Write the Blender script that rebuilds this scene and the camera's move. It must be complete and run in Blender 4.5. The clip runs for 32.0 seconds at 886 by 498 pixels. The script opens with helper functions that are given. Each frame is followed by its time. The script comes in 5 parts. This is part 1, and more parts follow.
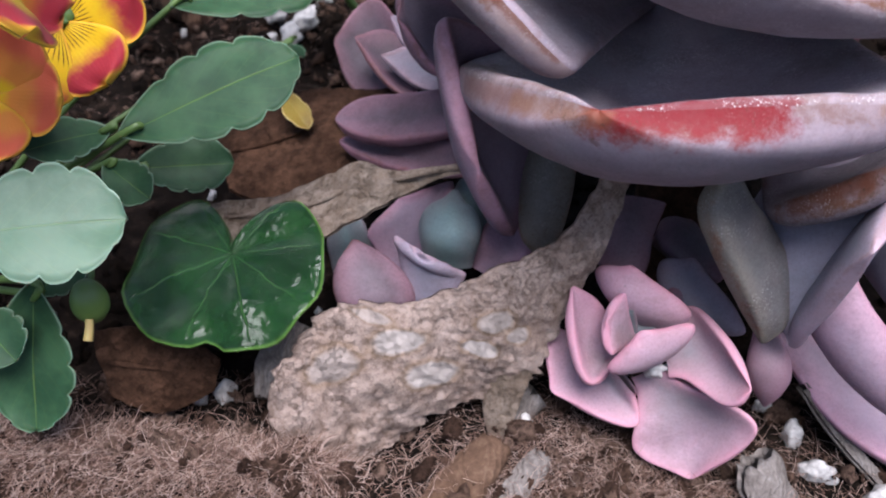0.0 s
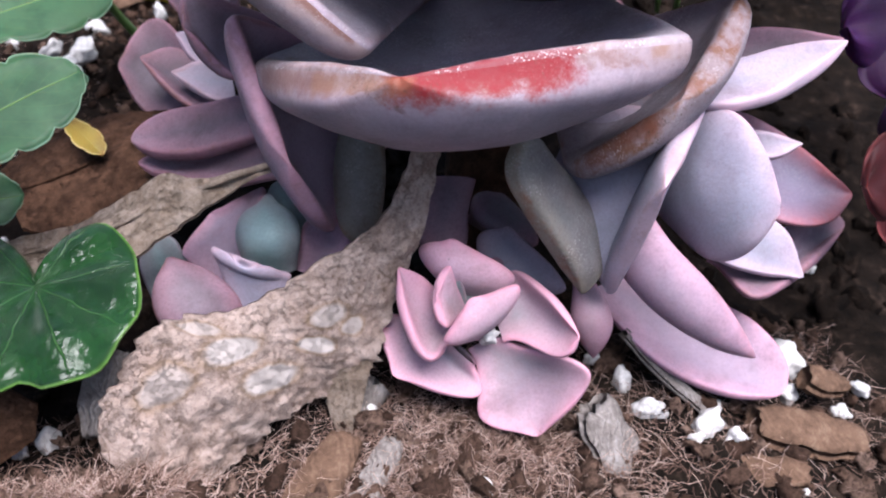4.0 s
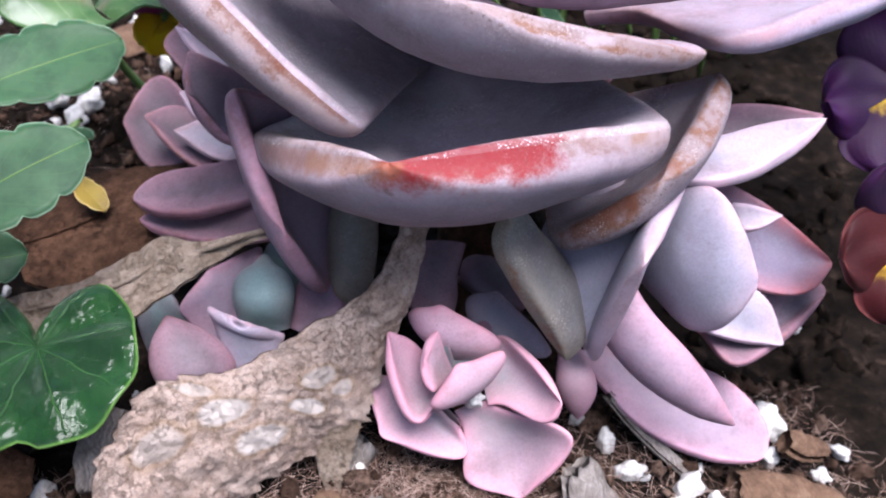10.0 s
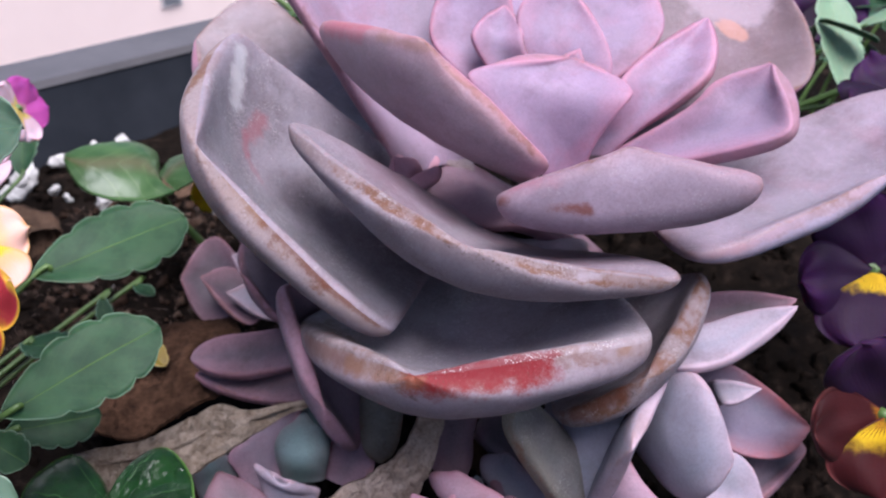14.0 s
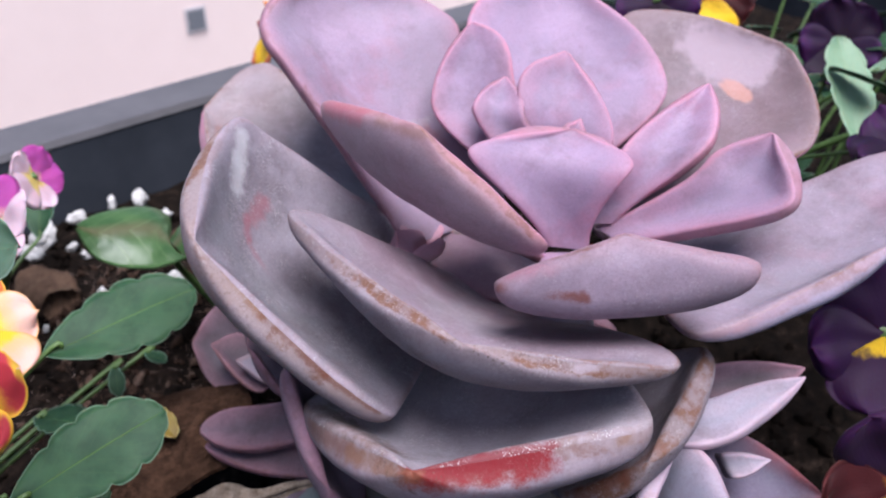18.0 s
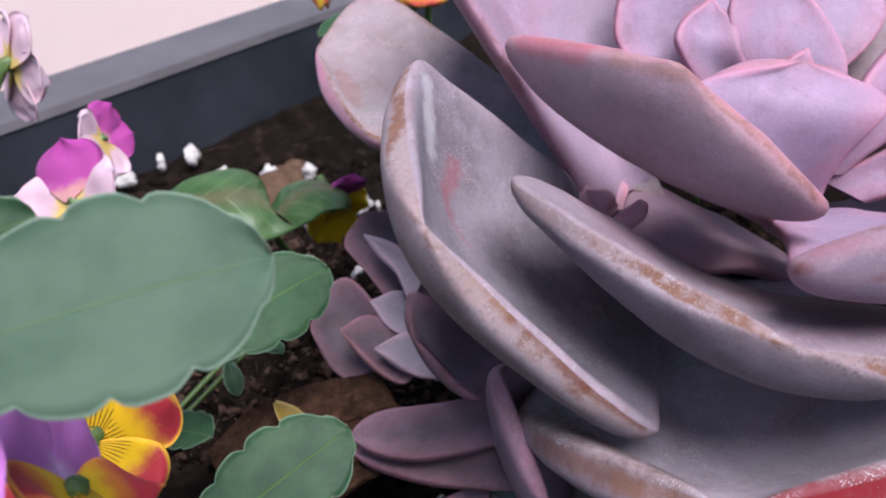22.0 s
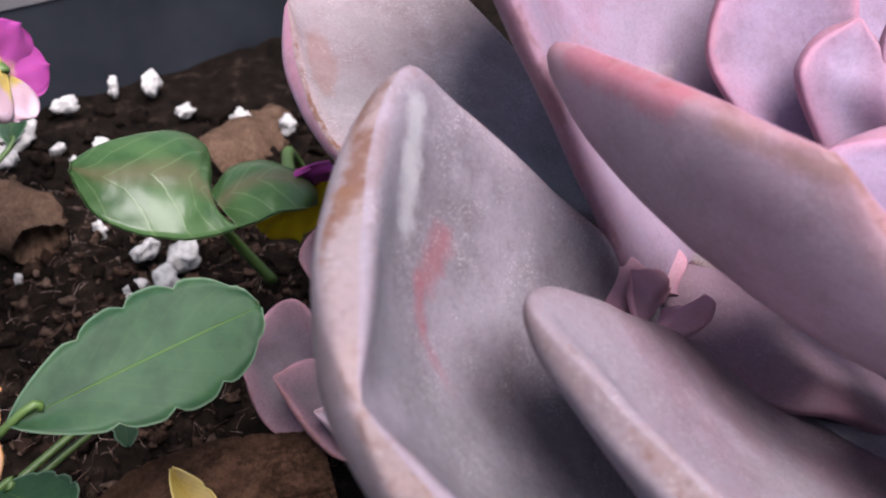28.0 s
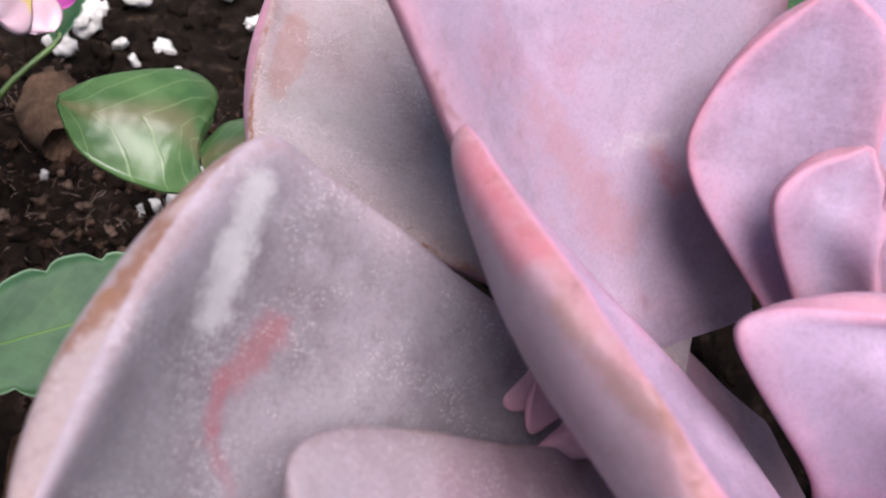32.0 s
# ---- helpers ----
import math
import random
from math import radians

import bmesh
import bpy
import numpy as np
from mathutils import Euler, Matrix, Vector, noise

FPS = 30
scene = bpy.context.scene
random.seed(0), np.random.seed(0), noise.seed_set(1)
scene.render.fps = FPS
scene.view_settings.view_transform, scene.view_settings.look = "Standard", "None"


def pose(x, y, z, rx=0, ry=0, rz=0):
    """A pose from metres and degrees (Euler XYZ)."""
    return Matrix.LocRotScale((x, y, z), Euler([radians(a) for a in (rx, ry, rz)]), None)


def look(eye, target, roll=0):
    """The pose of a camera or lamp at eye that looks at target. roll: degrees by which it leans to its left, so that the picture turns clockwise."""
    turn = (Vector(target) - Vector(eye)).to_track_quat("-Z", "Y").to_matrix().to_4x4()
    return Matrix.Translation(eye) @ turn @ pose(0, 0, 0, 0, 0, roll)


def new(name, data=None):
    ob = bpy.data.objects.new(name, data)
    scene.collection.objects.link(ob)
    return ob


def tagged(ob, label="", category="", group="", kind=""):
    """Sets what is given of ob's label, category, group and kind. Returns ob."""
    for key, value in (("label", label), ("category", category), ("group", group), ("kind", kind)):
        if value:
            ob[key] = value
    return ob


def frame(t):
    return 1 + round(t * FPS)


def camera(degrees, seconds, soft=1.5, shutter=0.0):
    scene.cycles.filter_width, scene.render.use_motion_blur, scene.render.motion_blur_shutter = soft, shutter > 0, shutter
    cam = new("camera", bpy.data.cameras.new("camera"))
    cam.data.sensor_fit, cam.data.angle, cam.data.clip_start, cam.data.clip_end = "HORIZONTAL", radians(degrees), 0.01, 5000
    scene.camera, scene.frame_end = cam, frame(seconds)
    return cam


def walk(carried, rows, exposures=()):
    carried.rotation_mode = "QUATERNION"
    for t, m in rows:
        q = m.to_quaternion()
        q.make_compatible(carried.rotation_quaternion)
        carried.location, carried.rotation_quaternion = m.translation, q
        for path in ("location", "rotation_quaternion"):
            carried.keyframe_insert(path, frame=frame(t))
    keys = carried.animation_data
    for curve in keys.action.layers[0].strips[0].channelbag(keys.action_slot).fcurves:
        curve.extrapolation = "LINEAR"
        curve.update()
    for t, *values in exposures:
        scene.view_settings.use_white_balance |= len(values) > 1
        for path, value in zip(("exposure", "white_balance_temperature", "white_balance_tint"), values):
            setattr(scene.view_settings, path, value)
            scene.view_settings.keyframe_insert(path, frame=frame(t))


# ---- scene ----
cam = camera(54.18, 32.0, 2.0)
# A small round aperture, focused on the rosette.
cam.data.dof.use_dof, cam.data.dof.focus_distance, cam.data.dof.aperture_fstop = True, 0.118, 42.0
PATH = [
    (0, 0.00219, 0.00148, 0.11266, 50.36, 0.13, -0.01),
    (0.5, 0.00106, -0.00385, 0.11386, 50.74, 0.64, -0.58),
    (1, 0.00422, -0.00686, 0.11527, 50.88, 0.05, -3.56),
    (1.5, 0.00051, -0.01087, 0.11457, 50.94, -0.05, -6.68),
    (2, 0.00228, -0.01068, 0.11558, 51.08, -0.54, -9.76),
    (2.5, 0.00102, -0.01080, 0.11551, 51.45, -0.74, -11.37),
    (3, 0.00071, -0.00805, 0.11243, 52.09, -0.27, -12.29),
    (3.5, 0.00159, -0.00564, 0.11015, 52.67, -0.40, -13.65),
    (5.5, -0.00214, 0.00508, 0.10085, 52.28, -1.20, -15.20),
    (6, -0.00150, 0.00570, 0.10255, 52.31, -1.19, -15.08),
    (6.5, -0.00155, 0.00562, 0.10546, 52.36, -1.11, -14.93),
    (7, -0.00134, 0.00781, 0.10603, 52.81, -1.02, -14.38),
    (7.5, -0.00111, 0.00756, 0.10870, 53.14, -1.10, -14.08),
    (8, 0.00016, 0.00604, 0.11056, 53.41, -1.27, -13.92),
    (8.5, 0.00263, 0.00466, 0.11200, 53.75, -1.40, -13.91),
    (9, 0.00267, 0.00318, 0.11319, 54.05, -1.46, -13.77),
    (9.5, 0.00364, 0.00049, 0.11409, 54.29, -1.57, -13.75),
    (10, 0.00280, -0.00338, 0.11492, 54.51, -1.55, -13.83),
    (10.5, 0.00143, -0.00610, 0.11780, 54.82, -1.56, -13.74),
    (11, 0.00053, -0.00684, 0.12043, 55.14, -1.55, -13.63),
    (11.5, 0.00005, -0.00901, 0.12518, 55.70, -1.44, -13.36),
    (12, -0.00032, -0.01138, 0.12977, 55.99, -1.25, -12.93),
    (12.5, 0.00005, -0.01198, 0.13396, 56.66, -1.04, -12.72),
    (13, 0.00206, -0.01260, 0.13771, 57.57, -0.89, -12.48),
    (13.5, -0.00152, -0.01170, 0.14065, 58.32, -1.14, -12.08),
    (14, 0.00132, -0.01095, 0.14281, 59.12, -1.27, -12.05),
    (14.5, 0.00032, -0.01224, 0.14728, 59.58, -1.07, -11.91),
    (15, 0.00338, -0.01260, 0.15046, 60.18, -1.06, -12.00),
    (15.5, 0.00472, -0.01279, 0.15516, 60.54, -0.34, -11.52),
    (17.5, 0.00575, -0.00612, 0.15557, 61.40, 0.75, -11.07),
    (18, 0.00661, -0.00675, 0.15271, 60.20, 0.42, -11.05),
    (18.5, 0.00653, -0.00701, 0.15055, 59.40, 0.50, -11.07),
    (19, 0.00339, -0.00602, 0.15080, 59.10, 0.51, -10.99),
    (19.5, -0.00888, 0.00160, 0.15276, 59.11, 0.39, -11.10),
    (20, -0.02279, 0.01704, 0.15130, 58.79, 0.55, -11.49),
    (20.5, -0.03344, 0.02607, 0.15369, 58.75, 0.86, -11.45),
    (21, -0.03563, 0.02693, 0.15204, 58.57, 1.08, -12.58),
    (21.5, -0.03024, 0.02830, 0.14924, 57.80, 1.15, -13.29),
    (22, -0.02545, 0.02934, 0.14277, 56.02, 1.29, -13.73),
    (22.5, -0.02234, 0.03618, 0.14043, 54.26, 0.98, -14.02),
    (23, -0.01974, 0.04140, 0.13792, 53.79, 0.74, -13.95),
    (23.5, -0.01376, 0.04471, 0.13513, 52.75, 0.32, -13.81),
    (24, -0.00636, 0.04503, 0.13021, 51.69, -0.10, -13.51),
    (24.5, -0.00204, 0.04523, 0.12530, 51.04, -0.13, -13.29),
    (25, -0.00103, 0.04256, 0.12497, 50.57, -0.34, -12.86),
    (25.5, -0.00584, 0.04435, 0.12533, 49.46, -1.14, -11.90),
    (26, -0.02019, 0.05364, 0.13257, 48.19, -1.40, -9.86),
    (26.5, -0.02254, 0.05808, 0.13473, 48.93, -2.23, -8.74),
    (28.5, -0.00929, 0.08010, 0.13234, 50.66, -5.82, -9.12),
    (29, -0.00765, 0.08289, 0.13119, 50.42, -6.25, -9.36),
    (29.5, -0.00692, 0.08398, 0.12936, 49.88, -6.40, -9.53),
    (30, -0.00462, 0.08348, 0.12921, 49.40, -6.39, -9.51),
    (30.5, -0.00817, 0.08565, 0.13339, 48.58, -6.28, -8.94),
    (31, -0.00234, 0.08882, 0.13377, 45.82, -8.03, -3.53),
    (31.5, 0.00467, 0.09427, 0.14077, 44.01, -8.09, 1.27),
    (32, 0.01212, 0.09407, 0.14313, 41.66, -7.49, 6.17),
]
EXPOSURES = [
    (0.0, 1.40, 6120, 14),
    (2.0, 1.70, 6120, 14),
    (3.0, 1.75, 6120, 14),
    (6.0, 1.95, 6120, 14),
    (11.0, 1.90, 6120, 14),
    (12.0, 1.35, 6120, 14),
    (13.0, 1.15, 6080, 16),
    (15.0, 1.15, 6080, 15),
    (18.0, 1.13, 6050, 13),
    (20.0, 0.95, 6250, 14),
    (21.0, 0.50, 6350, 16),
    (22.0, 1.12, 6200, 16),
    (23.0, 1.10, 6350, 19),
    (24.0, 1.30, 6350, 19),
    (25.0, 1.70, 6450, 20),
    (26.0, 1.38, 6450, 21),
    (26.5, 1.35, 6450, 20),
    (29.0, 1.18, 6500, 14),
    (31.0, 1.17, 6600, 15),
    (32.0, 1.32, 6600, 14),
]
walk(cam, [(t, pose(x, y, z, rx, ry, rz)) for t, x, y, z, rx, ry, rz in PATH], EXPOSURES)

# ---- world and light ----
world = bpy.data.worlds.new("sky")
scene.world = world
world.use_nodes = True
sky = world.node_tree.nodes.new("ShaderNodeTexSky")
sky.sky_type, sky.sun_disc = "NISHITA", False
sky.sun_elevation, sky.sun_rotation = radians(71), radians(160)
sky.air_density, sky.dust_density, sky.ozone_density = 1.0, 3.0, 1.0
back = world.node_tree.nodes["Background"]
back.inputs["Strength"].default_value = 0.073
world.node_tree.links.new(sky.outputs["Color"], back.inputs["Color"])
sun = new("sun", bpy.data.lights.new("sun", "SUN"))
sun.data.energy, sun.data.angle, sun.data.color = 3.25, radians(42), (1.0, 0.97, 0.97)
sun.matrix_world = look((0.35, -0.95, 3.0), (0, 0, 0))


# ---- small tools ----
def V(x, y, z):
    """A place given in centimetres."""
    return Vector((x, y, z)) / 100


def unit(v):
    return v / max(np.linalg.norm(v), 1e-9)


def mesh_of(name, verts, faces, mats, slots=None, uv=None, edge=None, smooth=True):
    me = bpy.data.meshes.new(name)
    me.from_pydata([tuple(v) for v in verts], [], [tuple(f) for f in faces])
    for m in mats:
        me.materials.append(m)
    if slots is not None:
        me.polygons.foreach_set("material_index", slots)
    me.polygons.foreach_set("use_smooth", [smooth] * len(me.polygons))
    if uv is not None:
        lay = me.uv_layers.new(name="UVMap")
        loops = np.zeros(len(me.loops), dtype=np.int32)
        me.loops.foreach_get("vertex_index", loops)
        lay.data.foreach_set("uv", np.asarray(uv, dtype=np.float32)[loops].ravel())
    if edge is not None:
        att = me.attributes.new("edge", "FLOAT", "POINT")
        att.data.foreach_set("value", np.asarray(edge, dtype=np.float32))
    me.validate()
    me.update()
    return me


def part(name, me, parent, label=""):
    ob = new(name, me)
    ob.parent = parent
    if label:
        ob["label"] = label
    return ob


def thing(name, place, label, category, group="", kind=""):
    ob = new(name)
    ob.empty_display_size = 0.01
    ob.location = place
    tagged(ob, label, category, group, kind)
    return ob


def adopt(ob, parent):
    """Keeps the place of a child of a thing that stands away from the origin."""
    ob.parent = parent
    ob.matrix_parent_inverse = Matrix.Translation(-parent.location)
    return ob


# ---- materials ----
class Nodes:
    def __init__(self, name):
        self.mat = bpy.data.materials.new(name)
        self.mat.use_nodes = True
        self.tree = self.mat.node_tree
        self.bsdf = self.tree.nodes["Principled BSDF"]

    def add(self, kind, **values):
        node = self.tree.nodes.new(kind)
        for key, value in values.items():
            if key in node.inputs:
                node.inputs[key].default_value = value
        return node

    def link(self, a, b):
        self.tree.links.new(a, b)

    def coords(self):
        return self.add("ShaderNodeTexCoord").outputs["Object"]

    def noise(self, scale, detail=4.0, rough=0.6, vec=None):
        n = self.add("ShaderNodeTexNoise", Scale=scale, Detail=detail, Roughness=rough)
        self.link(vec or self.coords(), n.inputs["Vector"])
        return n.outputs["Fac"]

    def ramp(self, fac, stops):
        r = self.add("ShaderNodeValToRGB")
        while len(r.color_ramp.elements) < len(stops):
            r.color_ramp.elements.new(0.5)
        for e, (p, c) in zip(r.color_ramp.elements, stops):
            e.position, e.color = p, (*c, 1.0) if len(c) == 3 else c
        self.link(fac, r.inputs["Fac"])
        return r.outputs["Color"]

    def step(self, fac, low, high):
        m = self.add("ShaderNodeMapRange")
        m.interpolation_type = "SMOOTHSTEP"
        m.inputs["From Min"].default_value, m.inputs["From Max"].default_value = low, high
        self.link(fac, m.inputs["Value"])
        return m.outputs["Result"]

    def mix(self, fac, a, b, blend="MIX"):
        m = self.add("ShaderNodeMix")
        m.data_type, m.blend_type = "RGBA", blend
        for value, key in ((fac, 0), (a, 6), (b, 7)):
            if isinstance(value, (int, float)):
                m.inputs[key].default_value = value
            elif isinstance(value, tuple):
                m.inputs[key].default_value = (*value, 1.0)
            else:
                self.link(value, m.inputs[key])
        return m.outputs[2]

    def math(self, op, a, b=0.0):
        m = self.add("ShaderNodeMath")
        m.operation = op
        for value, key in ((a, 0), (b, 1)):
            if isinstance(value, (int, float)):
                m.inputs[key].default_value = value
            else:
                self.link(value, m.inputs[key])
        return m.outputs[0]

    def edge(self):
        a = self.add("ShaderNodeAttribute")
        a.attribute_name = "edge"
        return a.outputs["Fac"]

    def uv(self):
        s = self.add("ShaderNodeSeparateXYZ")
        self.link(self.add("ShaderNodeTexCoord").outputs["UV"], s.inputs[0])
        return s.outputs["X"], s.outputs["Y"]

    def spot(self, u, v, su, sv, ragged=0.35, scale=400.0):
        """A ragged patch on a leaf, round the place (u, v) of its blade."""
        x, y = self.uv()
        dx = self.math("DIVIDE", self.math("SUBTRACT", x, u), su)
        dy = self.math("DIVIDE", self.math("SUBTRACT", y, v), sv)
        d = self.math("SQRT", self.math("ADD", self.math("MULTIPLY", dx, dx), self.math("MULTIPLY", dy, dy)))
        n = self.math("MULTIPLY", self.math("SUBTRACT", self.noise(scale, 5.0), 0.5), 2 * ragged)
        return self.math("SUBTRACT", 1.0, self.step(self.math("ADD", d, n), 0.7, 1.05))

    def finish(self, color, rough=0.5, bump=None, strength=0.3, distance=0.0003, **values):
        if isinstance(color, tuple):
            self.bsdf.inputs["Base Color"].default_value = (*color, 1.0)
        else:
            self.link(color, self.bsdf.inputs["Base Color"])
        if isinstance(rough, (int, float)):
            self.bsdf.inputs["Roughness"].default_value = rough
        else:
            self.link(rough, self.bsdf.inputs["Roughness"])
        for key, value in values.items():
            self.bsdf.inputs[key.replace("_", " ")].default_value = value
        if bump is not None:
            b = self.add("ShaderNodeBump", Strength=strength, Distance=distance)
            self.link(bump, b.inputs["Height"])
            self.link(b.outputs["Normal"], self.bsdf.inputs["Normal"])
        return self.mat


def streak(n, a, b, r, ragged=0.32, scale=420.0):
    """A ragged mark along the line from a to b, r wide, in centimetres."""
    a, b = V(*a), V(*b)
    d = b - a
    rel = n.add("ShaderNodeVectorMath")
    rel.operation = "SUBTRACT"
    n.link(n.coords(), rel.inputs[0])
    rel.inputs[1].default_value = a
    dot = n.add("ShaderNodeVectorMath")
    dot.operation = "DOT_PRODUCT"
    n.link(rel.outputs[0], dot.inputs[0])
    dot.inputs[1].default_value = d / max(d.length_squared, 1e-9)
    way = n.math("MINIMUM", n.math("MAXIMUM", dot.outputs["Value"], 0.0), 1.0)
    foot = n.add("ShaderNodeVectorMath")
    foot.operation = "SCALE"
    foot.inputs[0].default_value = d
    n.link(way, foot.inputs["Scale"])
    off = n.add("ShaderNodeVectorMath")
    off.operation = "DISTANCE"
    n.link(rel.outputs[0], off.inputs[0])
    n.link(foot.outputs[0], off.inputs[1])
    far = n.math("DIVIDE", off.outputs["Value"], r / 100)
    wild = n.math("MULTIPLY", n.math("SUBTRACT", n.noise(scale, 7.0, 0.75), 0.5), 9 * ragged)
    return n.math("SUBTRACT", 1.0, n.step(n.math("ADD", far, wild), 0.3, 1.6))


def succulent(name, base, deep, rim, dust=0.3, rim_width=0.0012, spots=(), brown=0.0, streaks=(), grit=0.0, heart=None, blush=None):
    """Waxy leaf skin: two tones, a worn margin, a bloom of pale dust, stains and marks."""
    n = Nodes(name)
    big, fine = n.noise(55.0, 4.0, 0.65), n.noise(1100.0, 6.0, 0.75)
    col = n.mix(n.step(big, 0.3, 0.75), base, deep)
    if blush:
        col = n.mix(n.math("MULTIPLY", n.step(n.noise(70.0, 4.0, 0.6), 0.52, 0.7), 0.4), col, blush)
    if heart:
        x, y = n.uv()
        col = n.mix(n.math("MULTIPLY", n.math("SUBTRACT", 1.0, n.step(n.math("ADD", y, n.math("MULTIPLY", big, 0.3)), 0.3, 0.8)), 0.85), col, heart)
    col = n.mix(n.math("MULTIPLY", n.step(n.noise(38.0, 5.0, 0.6), 0.45, 0.7), 0.55), col, tuple(c * f for c, f in zip(base, (0.84, 0.97, 0.90))))
    flush = n.math("SUBTRACT", 1.0, n.step(n.math("ADD", n.edge(), n.math("MULTIPLY", n.math("SUBTRACT", big, 0.5), 0.006)), 0.0005, 0.0055))
    col = n.mix(n.math("MULTIPLY", flush, 0.3), col, rim)
    mud = tuple(c * f for c, f in zip(deep, (0.62, 0.54, 0.50)))
    col = n.mix(n.math("MULTIPLY", n.step(n.noise(90.0, 9.0, 0.75), 0.47, 0.76), 0.65), col, mud)
    bloom = n.math("MULTIPLY", n.step(n.noise(85.0, 5.0, 0.7), 0.5, 0.72), 0.45)
    col = n.mix(bloom, col, tuple(c * 1.25 + 0.015 for c in base))
    col = n.mix(n.math("MULTIPLY", n.step(n.noise(2200.0, 4.0, 0.8), 0.42, 0.7), 0.30), col, mud)
    wob = n.math("ADD", n.edge(), n.math("MULTIPLY", n.math("SUBTRACT", n.noise(200.0, 5.0, 0.7), 0.5), rim_width * 2.2))
    near = n.math("SUBTRACT", 1.0, n.step(wob, rim_width * -0.3, rim_width))
    here = n.math("ADD", n.math("MULTIPLY", n.step(n.noise(45.0, 4.0), 0.38, 0.62), 0.4), 0.3)
    col = n.mix(n.math("MULTIPLY", near, here), col, rim)
    if brown:
        line = n.math("SUBTRACT", 1.0, n.step(n.math("ABSOLUTE", n.math("SUBTRACT", wob, rim_width * 0.25)), rim_width * 0.08, rim_width * 0.42))
        worn = n.math("MULTIPLY", line, n.step(n.noise(75.0, 6.0, 0.75), 0.46, 0.6))
        col = n.mix(n.math("MULTIPLY", worn, brown), col, (0.12, 0.05, 0.027))
    for u, v, su, sv, tint, amount in spots:
        col = n.mix(n.math("MULTIPLY", n.spot(u, v, su, sv), amount), col, tint)
    for a, b, r, tint, amount in streaks:
        col = n.mix(n.math("MULTIPLY", streak(n, a, b, r), amount), col, tint)
    cells = n.add("ShaderNodeTexVoronoi", Scale=3600.0)
    n.link(n.coords(), cells.inputs["Vector"])
    pick = n.add("ShaderNodeSeparateColor")
    n.link(cells.outputs["Color"], pick.inputs[0])
    dot = n.math("SUBTRACT", 1.0, n.step(cells.outputs["Distance"], 0.15, 0.6))
    patchy = n.step(n.noise(130.0, 6.0, 0.75), 0.42, 0.66)
    speck = n.math("MULTIPLY", n.math("MULTIPLY", dot, n.step(pick.outputs["Red"], 0.35, 0.95)), patchy)
    col = n.mix(n.math("MULTIPLY", speck, dust), col, (0.46, 0.43, 0.44))
    if grit:
        band = n.math("SUBTRACT", 1.0, n.step(wob, rim_width * 0.8, rim_width * 2.4))
        dark = n.math("MULTIPLY", n.step(n.noise(1500.0, 5.0, 0.85), 0.52, 0.64), n.math("MULTIPLY", band, n.step(n.noise(60.0, 5.0, 0.7), 0.45, 0.62)))
        col = n.mix(n.math("MULTIPLY", dark, grit), col, (0.055, 0.03, 0.018))
    height = n.math("ADD", fine, n.math("ADD", n.math("MULTIPLY", speck, dust), n.math("MULTIPLY", n.noise(240.0, 4.0), 1.2)))
    return n.finish(col, n.ramp(fine, [(0.3, (0.48,) * 3), (0.8, (0.75,) * 3)]), height, 0.4, 0.00025,
                    Subsurface_Weight=0.05, Subsurface_Scale=0.0015, Specular_IOR_Level=0.22)


def leafy(name, green, deep, vein, rough=0.5, gloss=0.25, veins=9.0, vein_amount=0.5):
    """A thin green leaf with a midrib and side veins."""
    n = Nodes(name)
    x, y = n.uv()
    mid = n.math("ABSOLUTE", n.math("SUBTRACT", x, 0.5))
    rib = n.math("SUBTRACT", 1.0, n.step(mid, 0.0, 0.016))
    wave = n.math("SINE", n.math("MULTIPLY", n.math("SUBTRACT", y, n.math("MULTIPLY", mid, 0.75)), veins * 6.283))
    side = n.math("MULTIPLY", n.step(wave, 0.94, 1.0), vein_amount)
    col = n.mix(n.step(n.noise(150.0, 4.0), 0.35, 0.7), green, deep)
    col = n.mix(side, col, vein)
    col = n.mix(n.math("MULTIPLY", rib, 0.6), col, vein)
    rimmed = n.math("SUBTRACT", 1.0, n.step(n.edge(), 0.00005, 0.00045))
    col = n.mix(n.math("MULTIPLY", rimmed, 0.75), col, tuple(c * 1.8 + 0.09 for c in green))
    height = n.math("SUBTRACT", n.math("MULTIPLY", n.noise(700.0, 4.0), 0.5), n.math("ADD", rib, n.math("MULTIPLY", side, 0.5)))
    return n.finish(col, rough, height, 0.35, 0.0003, Specular_IOR_Level=gloss, Subsurface_Weight=0.1, Subsurface_Scale=0.001)


